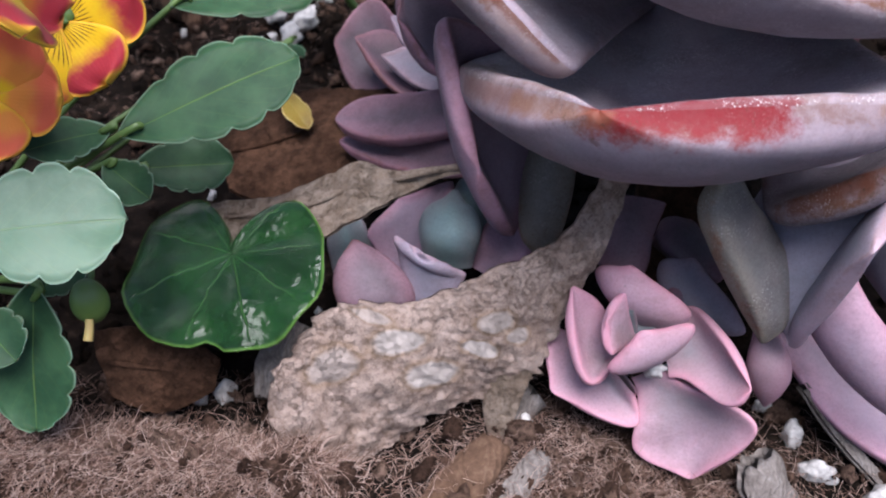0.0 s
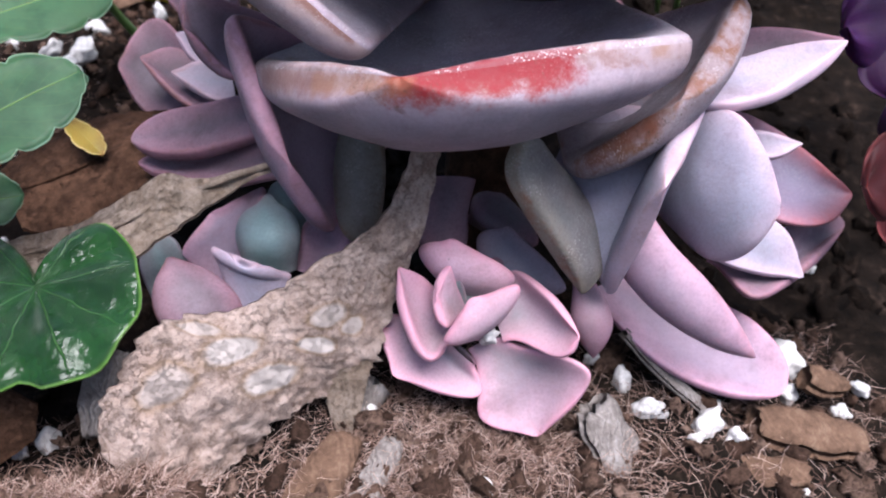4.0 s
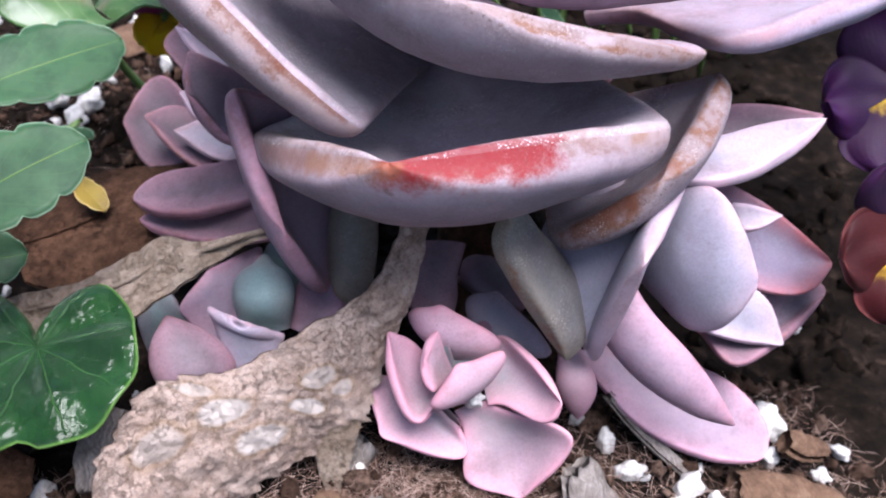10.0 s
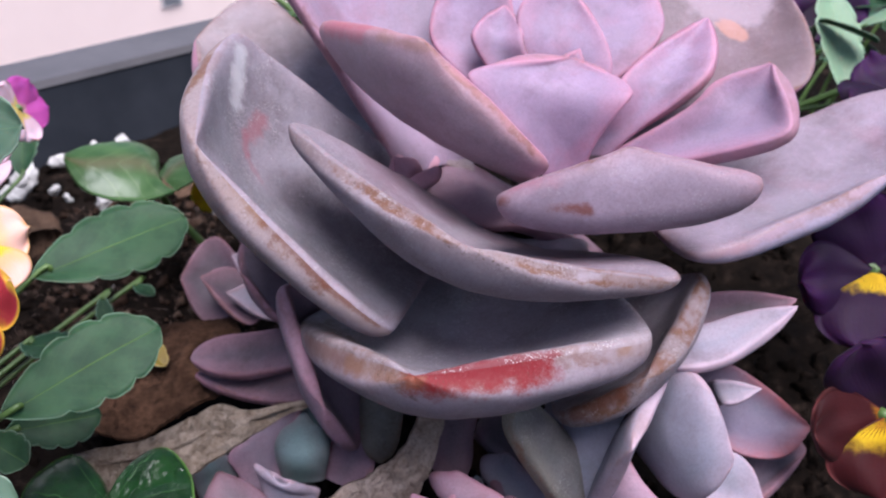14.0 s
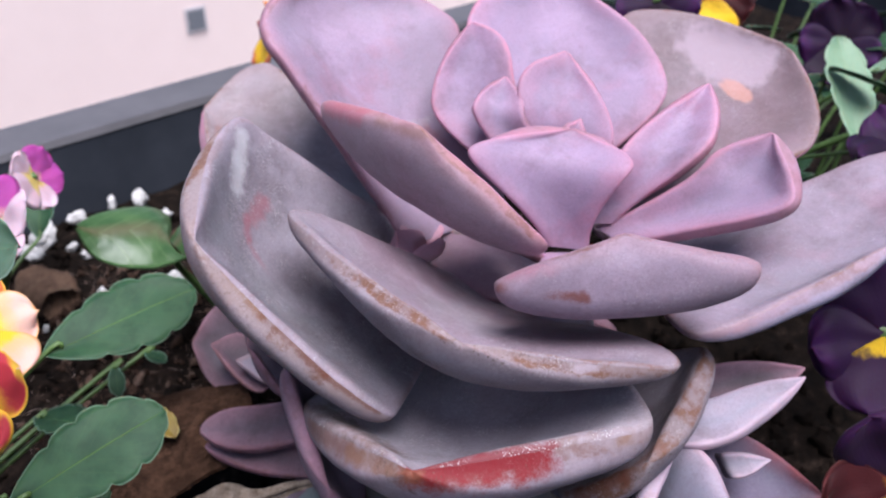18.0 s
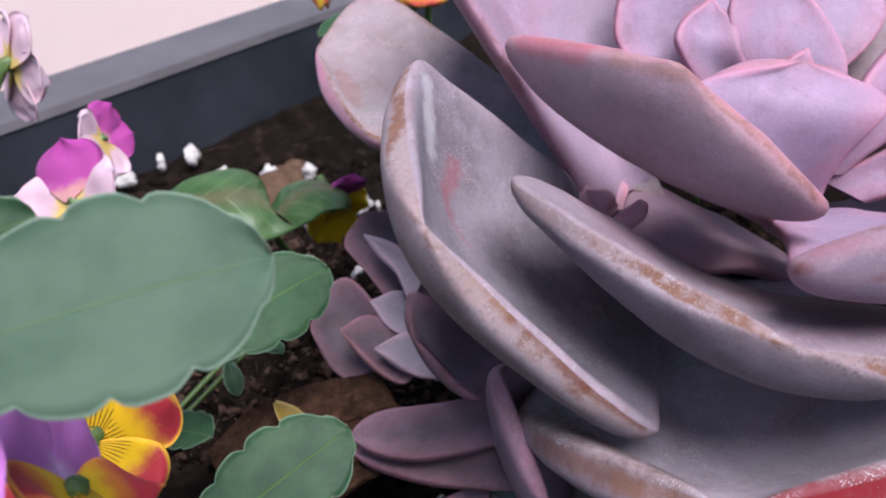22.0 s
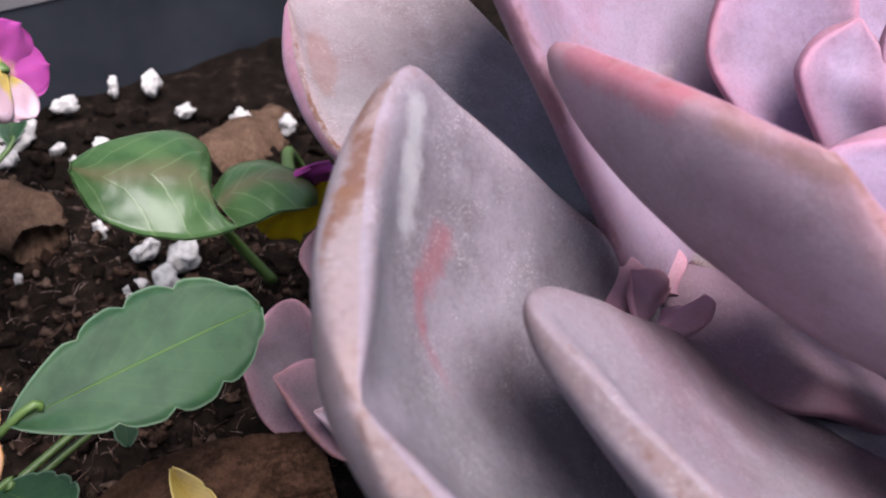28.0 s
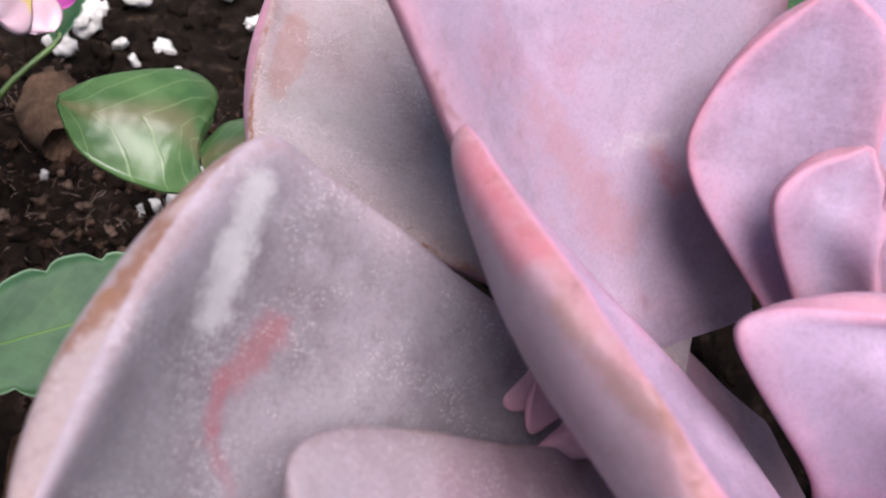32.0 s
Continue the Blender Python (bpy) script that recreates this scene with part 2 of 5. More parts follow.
TAN = (0.223, 0.146, 0.136)
GILT, SCORCH = (0.17, 0.085, 0.045), (0.11, 0.038, 0.022)
SKINS = {
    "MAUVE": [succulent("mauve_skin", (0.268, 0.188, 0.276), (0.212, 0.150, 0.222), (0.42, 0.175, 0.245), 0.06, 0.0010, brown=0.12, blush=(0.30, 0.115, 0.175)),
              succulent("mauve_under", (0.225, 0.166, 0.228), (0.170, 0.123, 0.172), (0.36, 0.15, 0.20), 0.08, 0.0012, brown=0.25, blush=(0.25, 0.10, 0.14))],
    "GREY": [succulent("grey_skin", (0.22, 0.18, 0.215), (0.14, 0.112, 0.14), (0.198, 0.146, 0.161), 0.75, 0.0015, brown=0.6, grit=0.5),
             succulent("grey_under", (0.205, 0.185, 0.22), (0.155, 0.13, 0.155), TAN, 0.4, 0.0013, brown=0.6, grit=0.7)],
    "BLUE": [succulent("blue_grey_skin", (0.200, 0.192, 0.245), (0.165, 0.148, 0.195), (0.42, 0.28, 0.33), 0.08, 0.0012, brown=0.3)] * 2,
    # Dusky mauve, darkened further in the colour itself for shade in the gaps.
    "DUSK_SHADE": [succulent("dusky_shaded_skin", (0.120, 0.088, 0.112), (0.070, 0.050, 0.064), (0.36, 0.17, 0.22), 0.08, 0.0008, brown=0.5, grit=0.3)] * 2,
    # Mauve heart tone pulled darker, so the pit's shade is partly painted.
    "HEART": [succulent("shaded_heart_skin", (0.220, 0.140, 0.180), (0.150, 0.090, 0.115), (0.25, 0.11, 0.14), 0.3, 0.0010, blush=(0.24, 0.09, 0.12))] * 2,
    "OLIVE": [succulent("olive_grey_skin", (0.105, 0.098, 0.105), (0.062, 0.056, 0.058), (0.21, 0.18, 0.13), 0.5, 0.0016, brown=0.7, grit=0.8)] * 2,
    "PALE": [succulent("pale_lilac_skin", (0.205, 0.190, 0.240), (0.175, 0.153, 0.200), (0.46, 0.32, 0.38), 0.1, 0.0008)] * 2,
    "RED": [succulent("red_edged_skin", (0.136, 0.117, 0.167), (0.115, 0.087, 0.133), (0.260, 0.056, 0.056), 0.2, 0.0020)] * 2,
    "PINK": [succulent("pink_skin", (0.360, 0.225, 0.280), (0.270, 0.190, 0.235), (0.50, 0.22, 0.29), 0.06, 0.0018, heart=(0.150, 0.175, 0.185))] * 2,
    "ROSE": [succulent("rosy_skin", (0.215, 0.155, 0.205), (0.150, 0.112, 0.150), (0.45, 0.22, 0.29), 0.08, 0.0013, brown=0.3)] * 2,
    "BUD": [succulent("bud_skin", (0.43, 0.25, 0.31), (0.34, 0.19, 0.24), (0.36, 0.16, 0.21), 0.0, 0.0006)] * 2,
    "TEAL": [succulent("teal_skin", (0.160, 0.235, 0.235), (0.130, 0.185, 0.195), (0.260, 0.136, 0.174), 0.1, 0.0004)] * 2,
}
MARKED = {
    "A": [succulent("grey_skin_scarred", (0.200, 0.172, 0.205), (0.105, 0.086, 0.100), (0.273, 0.215, 0.254), 0.7, 0.0022, brown=0.3,
                    streaks=[((-0.14, 14.19, 9.34), (-0.22, 13.76, 9.06), 0.17, (0.36, 0.34, 0.355), 0.75),
                             ((-0.22, 13.76, 9.06), (-0.29, 13.40, 8.79), 0.20, (0.36, 0.34, 0.355), 0.75),
                             ((0.10, 13.63, 8.26), (-0.14, 13.20, 8.18), 0.16, (0.20, 0.065, 0.080), 0.6),
                             ((-0.22, 13.09, 8.23), (-0.24, 12.74, 7.95), 0.1, (0.20, 0.07, 0.09), 0.6),
                             ((-0.24, 12.74, 7.95), (0.07, 12.40, 7.36), 0.09, (0.20, 0.07, 0.09), 0.5)]),
          succulent("grey_under_gold", (0.221, 0.189, 0.228), (0.164, 0.135, 0.164), (0.248, 0.175, 0.161), 0.35, 0.0016, brown=0.8, grit=0.5,
                    streaks=[((-0.90, 11.86, 8.93), (-0.88, 11.63, 7.94), 0.11, GILT, 0.75),
                             ((-0.60, 11.15, 8.60), (0.01, 10.65, 7.87), 0.11, GILT, 0.85),
                             ((0.01, 10.65, 7.87), (0.86, 10.16, 6.92), 0.08, SCORCH, 0.8),
                             ((0.86, 10.16, 6.92), (1.62, 10.01, 6.19), 0.07, SCORCH, 0.7),
                             ((-0.85, 12.92, 9.31), (-0.95, 11.95, 8.88), 0.1, GILT, 0.5)])],
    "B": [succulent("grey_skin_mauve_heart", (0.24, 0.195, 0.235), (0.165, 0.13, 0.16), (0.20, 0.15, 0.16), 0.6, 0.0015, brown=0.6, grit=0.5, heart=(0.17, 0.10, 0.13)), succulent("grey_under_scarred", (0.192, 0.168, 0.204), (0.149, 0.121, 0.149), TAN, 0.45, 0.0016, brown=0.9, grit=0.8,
                                      streaks=[((3.92, 8.73, 7.52), (4.65, 8.68, 7.62), 0.09, (0.285, 0.233, 0.267), 0.8),
                                               ((2.60, 9.20, 8.10), (2.95, 9.02, 8.06), 0.12, (0.36, 0.33, 0.35), 0.7)])],
    "C": [SKINS["MAUVE"][0], succulent("mauve_under_red_tip", (0.275, 0.195, 0.240), (0.215, 0.145, 0.185), (0.322, 0.124, 0.136), 0.25, 0.0012, brown=0.6,
                                       streaks=[((1.45, 14.74, 9.58), (1.95, 13.58, 9.78), 0.16, (0.28, 0.06, 0.09), 0.5),
                             ((2.20, 13.11, 9.84), (2.82, 12.28, 9.88), 0.09, GILT, 0.4),
                             ((3.16, 12.05, 9.57), (4.26, 11.53, 8.68), 0.06, (0.28, 0.14, 0.14), 0.4)])],
    "D": [SKINS["MAUVE"][0], succulent("dusk_under", (0.230, 0.172, 0.225), (0.165, 0.122, 0.158), (0.285, 0.155, 0.174), 0.3, 0.0014, brown=0.8, grit=0.6,
                                       streaks=[((3.68, 10.40, 8.01), (4.82, 9.70, 8.12), 0.09, (0.124, 0.037, 0.028), 0.85),
                             ((3.90, 10.36, 8.21), (4.45, 10.10, 8.44), 0.12, (0.26, 0.09, 0.13), 0.4),
                             ((4.86, 9.99, 8.61), (6.45, 9.40, 8.71), 0.08, GILT, 0.3)])],
    "F": [succulent("grey_skin_stained", (0.31, 0.275, 0.32), (0.22, 0.185, 0.22), (0.236, 0.180, 0.192), 1.3, 0.0018, brown=0.5, grit=0.7,
                    streaks=[((0.75, 11.00, 5.30), (1.55, 9.30, 5.80), 0.42, (0.085, 0.050, 0.038), 0.75),
                             ((1.97, 8.39, 6.42), (3.94, 8.31, 6.46), 0.16, (0.13, 0.008, 0.012), 0.9)]),
          succulent("grey_under_red_blush", (0.236, 0.194, 0.239), (0.168, 0.140, 0.182), (0.248, 0.180, 0.180), 0.15, 0.0012, brown=0.6, grit=0.7,
                    streaks=[((1.94, 8.33, 6.39), (3.57, 8.24, 6.43), 0.26, SCORCH, 0.75),
                             ((1.94, 8.34, 6.40), (3.68, 8.26, 6.40), 0.28, (0.14, 0.006, 0.010), 1.0),
                             ((1.89, 8.41, 6.00), (2.22, 8.35, 5.83), 0.04, (0.074, 0.037, 0.031), 0.8),
                             ((0.51, 10.84, 5.39), (1.20, 9.31, 5.93), 0.16, SCORCH, 0.55),
                             ((1.08, 9.53, 5.86), (1.94, 8.31, 6.33), 0.14, GILT, 0.5),
                             ((5.07, 8.39, 6.41), (5.79, 9.09, 6.19), 0.1, GILT, 0.6)])],
    "O": [succulent("grey_under_rusty", (0.185, 0.161, 0.192), (0.121, 0.100, 0.117), (0.211, 0.146, 0.149), 0.6, 0.0016, brown=0.9, grit=0.9,
                                      streaks=[((4.86, 9.37, 4.32), (5.43, 8.90, 5.06), 0.12, SCORCH, 0.85),
                             ((5.43, 8.90, 5.06), (6.03, 8.97, 5.54), 0.1, SCORCH, 0.6)])] * 2,
    "R": [succulent("grey_mauve_skin", (0.235, 0.185, 0.235), (0.165, 0.130, 0.160), (0.27, 0.17, 0.19), 0.5, 0.0014, brown=0.5, grit=0.4, blush=(0.26, 0.14, 0.18)),
          succulent("blue_under", (0.215, 0.205, 0.290), (0.170, 0.155, 0.215), (0.30, 0.17, 0.19), 0.2, 0.0012, brown=0.4)],
    "K": [succulent("mauve_skin_flaked", (0.275, 0.20, 0.275), (0.215, 0.158, 0.215), (0.36, 0.17, 0.22), 0.10, 0.0014, brown=0.4, blush=(0.30, 0.13, 0.18),
                    streaks=[((2.01, 16.58, 8.71), (3.36, 16.47, 7.37), 0.3, (0.26, 0.12, 0.14), 0.5),
                             ((3.62, 17.22, 7.98), (4.01, 17.08, 7.61), 0.16, (0.28, 0.07, 0.07), 0.5),
                             ((2.98, 16.94, 8.10), (3.78, 17.37, 8.08), 0.13, (0.46, 0.42, 0.42), 0.5),
                             ((1.93, 16.67, 8.88), (2.16, 16.55, 8.51), 0.06, (0.24, 0.07, 0.07), 0.5)]), SKINS["MAUVE"][1]],
    "N": [succulent("mauve_skin_speckled", (0.245, 0.200, 0.220), (0.180, 0.135, 0.142), (0.223, 0.140, 0.136), 0.6, 0.0016, brown=0.9, grit=0.9,
                    spots=[(0.3, 0.7, 0.2, 0.12, (0.186, 0.081, 0.062), 0.4)]), SKINS["MAUVE"][1]],
    "Y": [succulent("mauve_skin_dry_patch", (0.186, 0.128, 0.155), (0.124, 0.085, 0.093), (0.236, 0.157, 0.161), 0.4, 0.0012, brown=0.7, grit=0.6,
                    spots=[(0.66, 0.74, 0.30, 0.22, (0.260, 0.193, 0.229), 0.9), (0.45, 0.60, 0.10, 0.05, (0.372, 0.186, 0.149), 0.7)]), SKINS["MAUVE"][1]],
}
VIOLA = leafy("viola_green", (0.026, 0.064, 0.029), (0.013, 0.038, 0.018), (0.085, 0.145, 0.035), 0.5, 0.13, 7.0, 0.06)


# ---- leaf shapes ----
def fleshy(name, base, left, apex, right, mats, bowl=0.6, thick=0.35, neck=0.9, up=(0, 0, 1), spur=0.12, curve=1.0, lead=0.35, nu=18, nv=30, tuck=0.5, lip=1.15, fat=5.0):
    """A thick spoon leaf through its base, its two widest corners and its apex, in centimetres."""
    b, l, a, r = (np.array(p, float) for p in (base, left, apex, right))
    c = (l + r) / 2
    n = unit(np.cross(r - l, a - b))
    n = n if n @ np.array(up, float) > 0 else -n
    ahead, across = a - c, unit(r - l)
    rows_l, rows_r, deep, full = [], [], [], []
    half = nv // 2
    for i in range(half):
        s = i / half
        for out, corner, sign in ((rows_l, l, -1), (rows_r, r, 1)):
            p0 = b + across * sign * neck / 2
            p1, p2 = p0 + (c - b) * lead, corner - ahead * tuck
            out.append((1 - s) ** 3 * p0 + 3 * (1 - s) ** 2 * s * p1 + 3 * (1 - s) * s * s * p2 + s ** 3 * corner)
        deep.append(math.sin(s * math.pi / 2) ** 1.2)
        full.append(0.75 + 0.25 * s)
    for i in range(nv - half + 1):
        th = (i / (nv - half)) * math.pi / 2
        tip = ahead * spur / max(np.linalg.norm(ahead), 0.3) * math.sin(th) ** 30
        f = i / (nv - half)
        f = f * f * (3 - 2 * f) * 0.5 + f * 0.5
        for out, corner in ((rows_l, l), (rows_r, r)):
            arc = c + math.cos(th) * (corner - c) + math.sin(th) * ahead
            out.append(arc * curve + (corner * (1 - f) + a * f) * (1 - curve) + tip)
        deep.append(math.cos(th))
        full.append(math.sqrt(max(1 - math.sin(th) ** fat, 0.0)))
    for out in (rows_l, rows_r):
        for _ in range(3):
            keep = [p.copy() for p in out]
            for i in range(1, len(out) - 2):
                out[i] = keep[i] * 0.5 + (keep[i - 1] + keep[i + 1]) * 0.25
    nr = len(rows_l)
    us = [-math.cos(math.pi * j / nu) for j in range(nu + 1)]
    top = np.zeros((nr, nu + 1, 3))
    edge = np.zeros((nr, nu + 1))
    for i in range(nr):
        wide = np.linalg.norm(rows_r[i] - rows_l[i]) / 2
        for j, u in enumerate(us):
            top[i, j] = rows_l[i] * (1 - u) / 2 + rows_r[i] * (1 + u) / 2 - n * bowl * deep[i] * max(1 - u * u, 0.0) ** lip
            edge[i, j] = wide * (1 - abs(u))
    gu = np.gradient(top, axis=1)
    gv = np.gradient(top, axis=0)
    nor = np.cross(gu, gv)
    nor /= np.maximum(np.linalg.norm(nor, axis=2, keepdims=True), 1e-9)
    nor[-1] = nor[-2]
    if (nor[half, nu // 2] @ n) < 0:
        nor = -nor
    seed = hash_of(name, b + a)
    for i in range(nr):
        for j in range(nu + 1):
            p = top[i, j]
            top[i, j] = p + n * 0.05 * noise.noise(Vector(p * 0.7 + seed)) + n * 0.02 * noise.noise(Vector(p * 2.5 + seed))
    prof = np.array([[math.sqrt(max(1 - abs(u) ** fat, 0)) * f for u in us] for f in full])
    low = top - nor * (0.72 * thick * prof)[:, :, None]
    top = top + nor * (0.28 * thick * prof)[:, :, None]
    verts, index_t, index_l, uv, ed = [], {}, {}, [], []
    for i in range(nr):
        for j in range(nu + 1):
            index_t[i, j] = len(verts)
            verts.append(top[i, j] / 100)
            uv.append(((us[j] + 1) / 2, i / (nr - 1)))
            ed.append(edge[i, j] / 100)
            if 0 < j < nu and i < nr - 1:
                index_l[i, j] = len(verts)
                verts.append(low[i, j] / 100)
                uv.append(((us[j] + 1) / 2, i / (nr - 1)))
                ed.append(edge[i, j] / 100)
            else:
                index_l[i, j] = index_t[i, j]
    faces, slots = [], []
    for i in range(nr - 1):
        for j in range(nu):
            q = [index_t[i, j], index_t[i, j + 1], index_t[i + 1, j + 1], index_t[i + 1, j]]
            k = [index_l[i, j], index_l[i + 1, j], index_l[i + 1, j + 1], index_l[i, j + 1]]
            faces.append(q), slots.append(0)
            if len(set(k)) > 2:
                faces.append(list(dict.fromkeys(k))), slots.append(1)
    me = mesh_of(name, verts, faces, mats, slots, uv, ed)
    return me


def hash_of(name, p):
    return np.array([p[0] * 1.7, p[1] * 2.3, p[2] * 3.1])


def flat_leaf(name, base, tip, width, mat, up=(0, 0, 1), fold=0.15, droop=0.1, scallops=5, depth=0.17, widest=0.6, nu=10, nv=40, thick=0.05):
    """A thin leaf with a scalloped margin between its base and its tip, in centimetres."""
    b, t = np.array(base, float), np.array(tip, float)
    ahead = t - b
    size = np.linalg.norm(ahead)
    side = unit(np.cross(ahead, np.array(up, float)))
    n = unit(np.cross(side, ahead))
    verts, uv, ed, faces = [], [], [], []
    k = math.log(0.5) / math.log(widest)
    us = [-1 + 2 * j / nu for j in range(nu + 1)]
    for lay in (0, 1):
        for i in range(nv + 1):
            v = i / nv
            w = width / 2 * max(math.sin(math.pi * min(v ** k, 0.9999)), 0.0) ** 0.5
            w = max(w, 0.04)
            notch = 1 - depth * (1 - abs(math.sin(math.pi * scallops * (v - 0.12)))) ** 2.2 * (1 if v > 0.18 else 0)
            for u in us:
                p = b + ahead * v + side * u * w * (1 - (1 - notch) * abs(u) ** 3)
                p = p + n * (fold * width / 2 * abs(u) ** 1.3 - droop * size * (v ** 2 - v * 0.3) + 0.04 * width * noise.noise(Vector((u * 1.2 + b[0], v * 3 + b[1], b[2]))))
                verts.append((p - n * lay * thick * (1 - 0.6 * abs(u))) / 100)
                uv.append(((u + 1) / 2, v))
                ed.append(w * (1 - abs(u)) / 100)
    m = (nv + 1) * (nu + 1)
    for i in range(nv):
        for j in range(nu):
            a = i * (nu + 1) + j
            faces.append((a, a + 1, a + nu + 2, a + nu + 1))
            faces.append((m + a, m + a + nu + 1, m + a + nu + 2, m + a + 1))
    for i in range(nv):
        for j, flip in ((0, False), (nu, True)):
            a, c = i * (nu + 1) + j, (i + 1) * (nu + 1) + j
            faces.append((a, m + a, m + c, c) if flip else (a, c, m + c, m + a))
    for j in range(nu):
        a = nv * (nu + 1) + j
        faces.append((a, a + 1, m + a + 1, m + a))
        faces.append((j, m + j, m + j + 1, j + 1))
    return mesh_of(name, verts, faces, [mat], None, uv, ed)


# ---- setting ----
def slab(name, corners, low, high, mat):
    k = len(corners)
    verts = [(x, y, low) for x, y in corners] + [(x, y, high) for x, y in corners]
    faces = [list(range(k))[::-1], list(range(k, 2 * k))] + [(i, (i + 1) % k, k + (i + 1) % k, k + i) for i in range(k)]
    return mesh_of(name, verts, faces, [mat], smooth=False)


nm = Nodes("soil")
n1 = nm.noise(220.0, 6.0, 0.7)
SOIL = nm.finish(nm.ramp(n1, [(0.32, (0.002, 0.0015, 0.0012)), (0.56, (0.009, 0.006, 0.0045)), (0.8, (0.05, 0.033, 0.025))]), 0.95, n1, 0.9, 0.002, Specular_IOR_Level=0.06)
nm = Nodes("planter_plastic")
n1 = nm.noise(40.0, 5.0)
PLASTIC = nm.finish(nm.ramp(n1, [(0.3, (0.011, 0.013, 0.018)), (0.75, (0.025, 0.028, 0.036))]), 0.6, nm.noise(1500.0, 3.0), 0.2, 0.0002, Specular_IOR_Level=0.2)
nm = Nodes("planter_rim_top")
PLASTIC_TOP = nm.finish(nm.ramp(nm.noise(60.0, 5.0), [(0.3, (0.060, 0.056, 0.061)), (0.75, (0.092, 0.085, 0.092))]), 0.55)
nm = Nodes("facade_plaster")
PLASTER = nm.finish(nm.ramp(nm.noise(3.0, 5.0), [(0.3, (0.68, 0.555, 0.53)), (0.7, (0.70, 0.575, 0.55))]), 0.9)
nm = Nodes("far_ground")
PAVING = nm.finish(nm.ramp(nm.noise(2.0, 6.0), [(0.3, (0.30, 0.28, 0.27)), (0.7, (0.42, 0.40, 0.38))]), 0.9)

# Soil: one uneven sheet inside the planter.
RIM_DIR = Vector((0.826, 0.564, 0)).normalized()
RIM_OUT = Vector((-0.564, 0.826, 0)).normalized()
RIM_AT = V(-4.5, 31.0, 0)


def along(s, o, z):
    """A place by its way along the planter's far rim, out across it, and its height, in centimetres."""
    p = RIM_AT + RIM_DIR * (s / 100) + RIM_OUT * (o / 100)
    return (p.x, p.y, z / 100)


def soil_height(x, y):
    dip = min(max((x - 0.065) / 0.03, 0.0), 1.0) * min(max((0.16 - y) / 0.03, 0.0), 1.0)
    u = min(max((x + 0.066) / 0.050, 0.0), 1.0)
    away = math.hypot(x - (-0.066 + 0.050 * u), y - (0.083 - 0.008 * u))
    ridge = 0.011 * math.exp(-(away / 0.008) ** 2)
    back = 0.012 * min(max((y - 0.17) / 0.06, 0.0), 1.0)
    return ridge + back - 0.008 * dip + 0.003 * noise.noise(Vector((x * 18, y * 18, 0))) + 0.0022 * noise.noise(Vector((x * 70, y * 70, 3))) + 0.0010 * noise.noise(Vector((x * 210, y * 210, 7)))


verts, faces = [], []
NS, NO = 260, 130
for i in range(NS + 1):
    for j in range(NO + 1):
        x, y, z = along(-40 + 80 * i / NS, -38 + 37.5 * j / NO, 0)
        verts.append((x, y, soil_height(x, y) - 0.002))
for i in range(NS):
    for j in range(NO):
        a = i * (NO + 1) + j
        faces.append((a, a + NO + 1, a + NO + 2, a + 1))
soil = new("soil", mesh_of("soil", verts, faces, [SOIL]))
tagged(soil, "dark brown crumbly potting soil filling the planter", "soil", kind="structure")

# Planter: a dark trough with a broad pale rim.
planter = thing("planter_box", (0, 0, 0), "dark grey plastic planter trough with a flat rim", "planter")


def bar(name, s0, s1, profile, mat):
    """A bar along the far rim with the given profile of (out, height)."""
    k = len(profile)
    verts = [along(s, o, z) for s in (s0, s1) for o, z in profile]
    faces = [tuple(range(k))[::-1], tuple(range(k, 2 * k))] + [(i, (i + 1) % k, k + (i + 1) % k, k + i) for i in range(k)]
    return mesh_of(name, verts, faces, [mat], smooth=False)


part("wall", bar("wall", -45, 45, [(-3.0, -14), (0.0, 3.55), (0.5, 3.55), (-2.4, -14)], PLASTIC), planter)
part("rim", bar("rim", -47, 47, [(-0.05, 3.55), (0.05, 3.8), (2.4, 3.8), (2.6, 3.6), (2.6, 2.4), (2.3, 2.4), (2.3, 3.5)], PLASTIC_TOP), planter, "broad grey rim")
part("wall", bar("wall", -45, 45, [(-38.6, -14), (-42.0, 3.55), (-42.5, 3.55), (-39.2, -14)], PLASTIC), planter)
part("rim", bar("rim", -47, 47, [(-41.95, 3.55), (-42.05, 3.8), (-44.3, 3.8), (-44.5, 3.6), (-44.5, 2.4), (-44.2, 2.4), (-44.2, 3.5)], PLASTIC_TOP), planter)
for s, o in ((-45, -0.5), (45, 0.5)):
    verts = [along(s + e, q, z) for e in (0, o) for q, z in ((-42, 3.55), (0, 3.55), (-3, -14), (-38.6, -14))]
    part("wall", mesh_of("wall", verts, [(0, 1, 2, 3), (7, 6, 5, 4), (0, 4, 5, 1), (1, 5, 6, 2), (2, 6, 7, 3), (3, 7, 4, 0)], [PLASTIC], smooth=False), planter)
part("floor", mesh_of("floor", [along(s, o, z) for z in (-14, -13.4) for s, o in ((-45, -39), (45, -39), (45, -2.6), (-45, -2.6))],
                      [(3, 2, 1, 0), (4, 5, 6, 7), (0, 1, 5, 4), (1, 2, 6, 5), (2, 3, 7, 6), (3, 0, 4, 7)], [PLASTIC], smooth=False), planter)

corners = [along(a, o, 0)[:2] for a, o in ((-900, -350), (900, -350), (900, 3.4), (-900, 3.4))]
ledge = new("wall_parapet", slab("wall_parapet", corners, -12.0, -0.14, PAVING))
tagged(ledge, "grey rendered parapet on which the planter stands", "wall", kind="structure")
ground = new("ground", slab("ground", [(-60, -60), (60, -60), (60, 60), (-60, 60)], -12.2, -12.0, PAVING))
tagged(ground, "pale grey paved ground far below the planter", "ground", kind="structure")


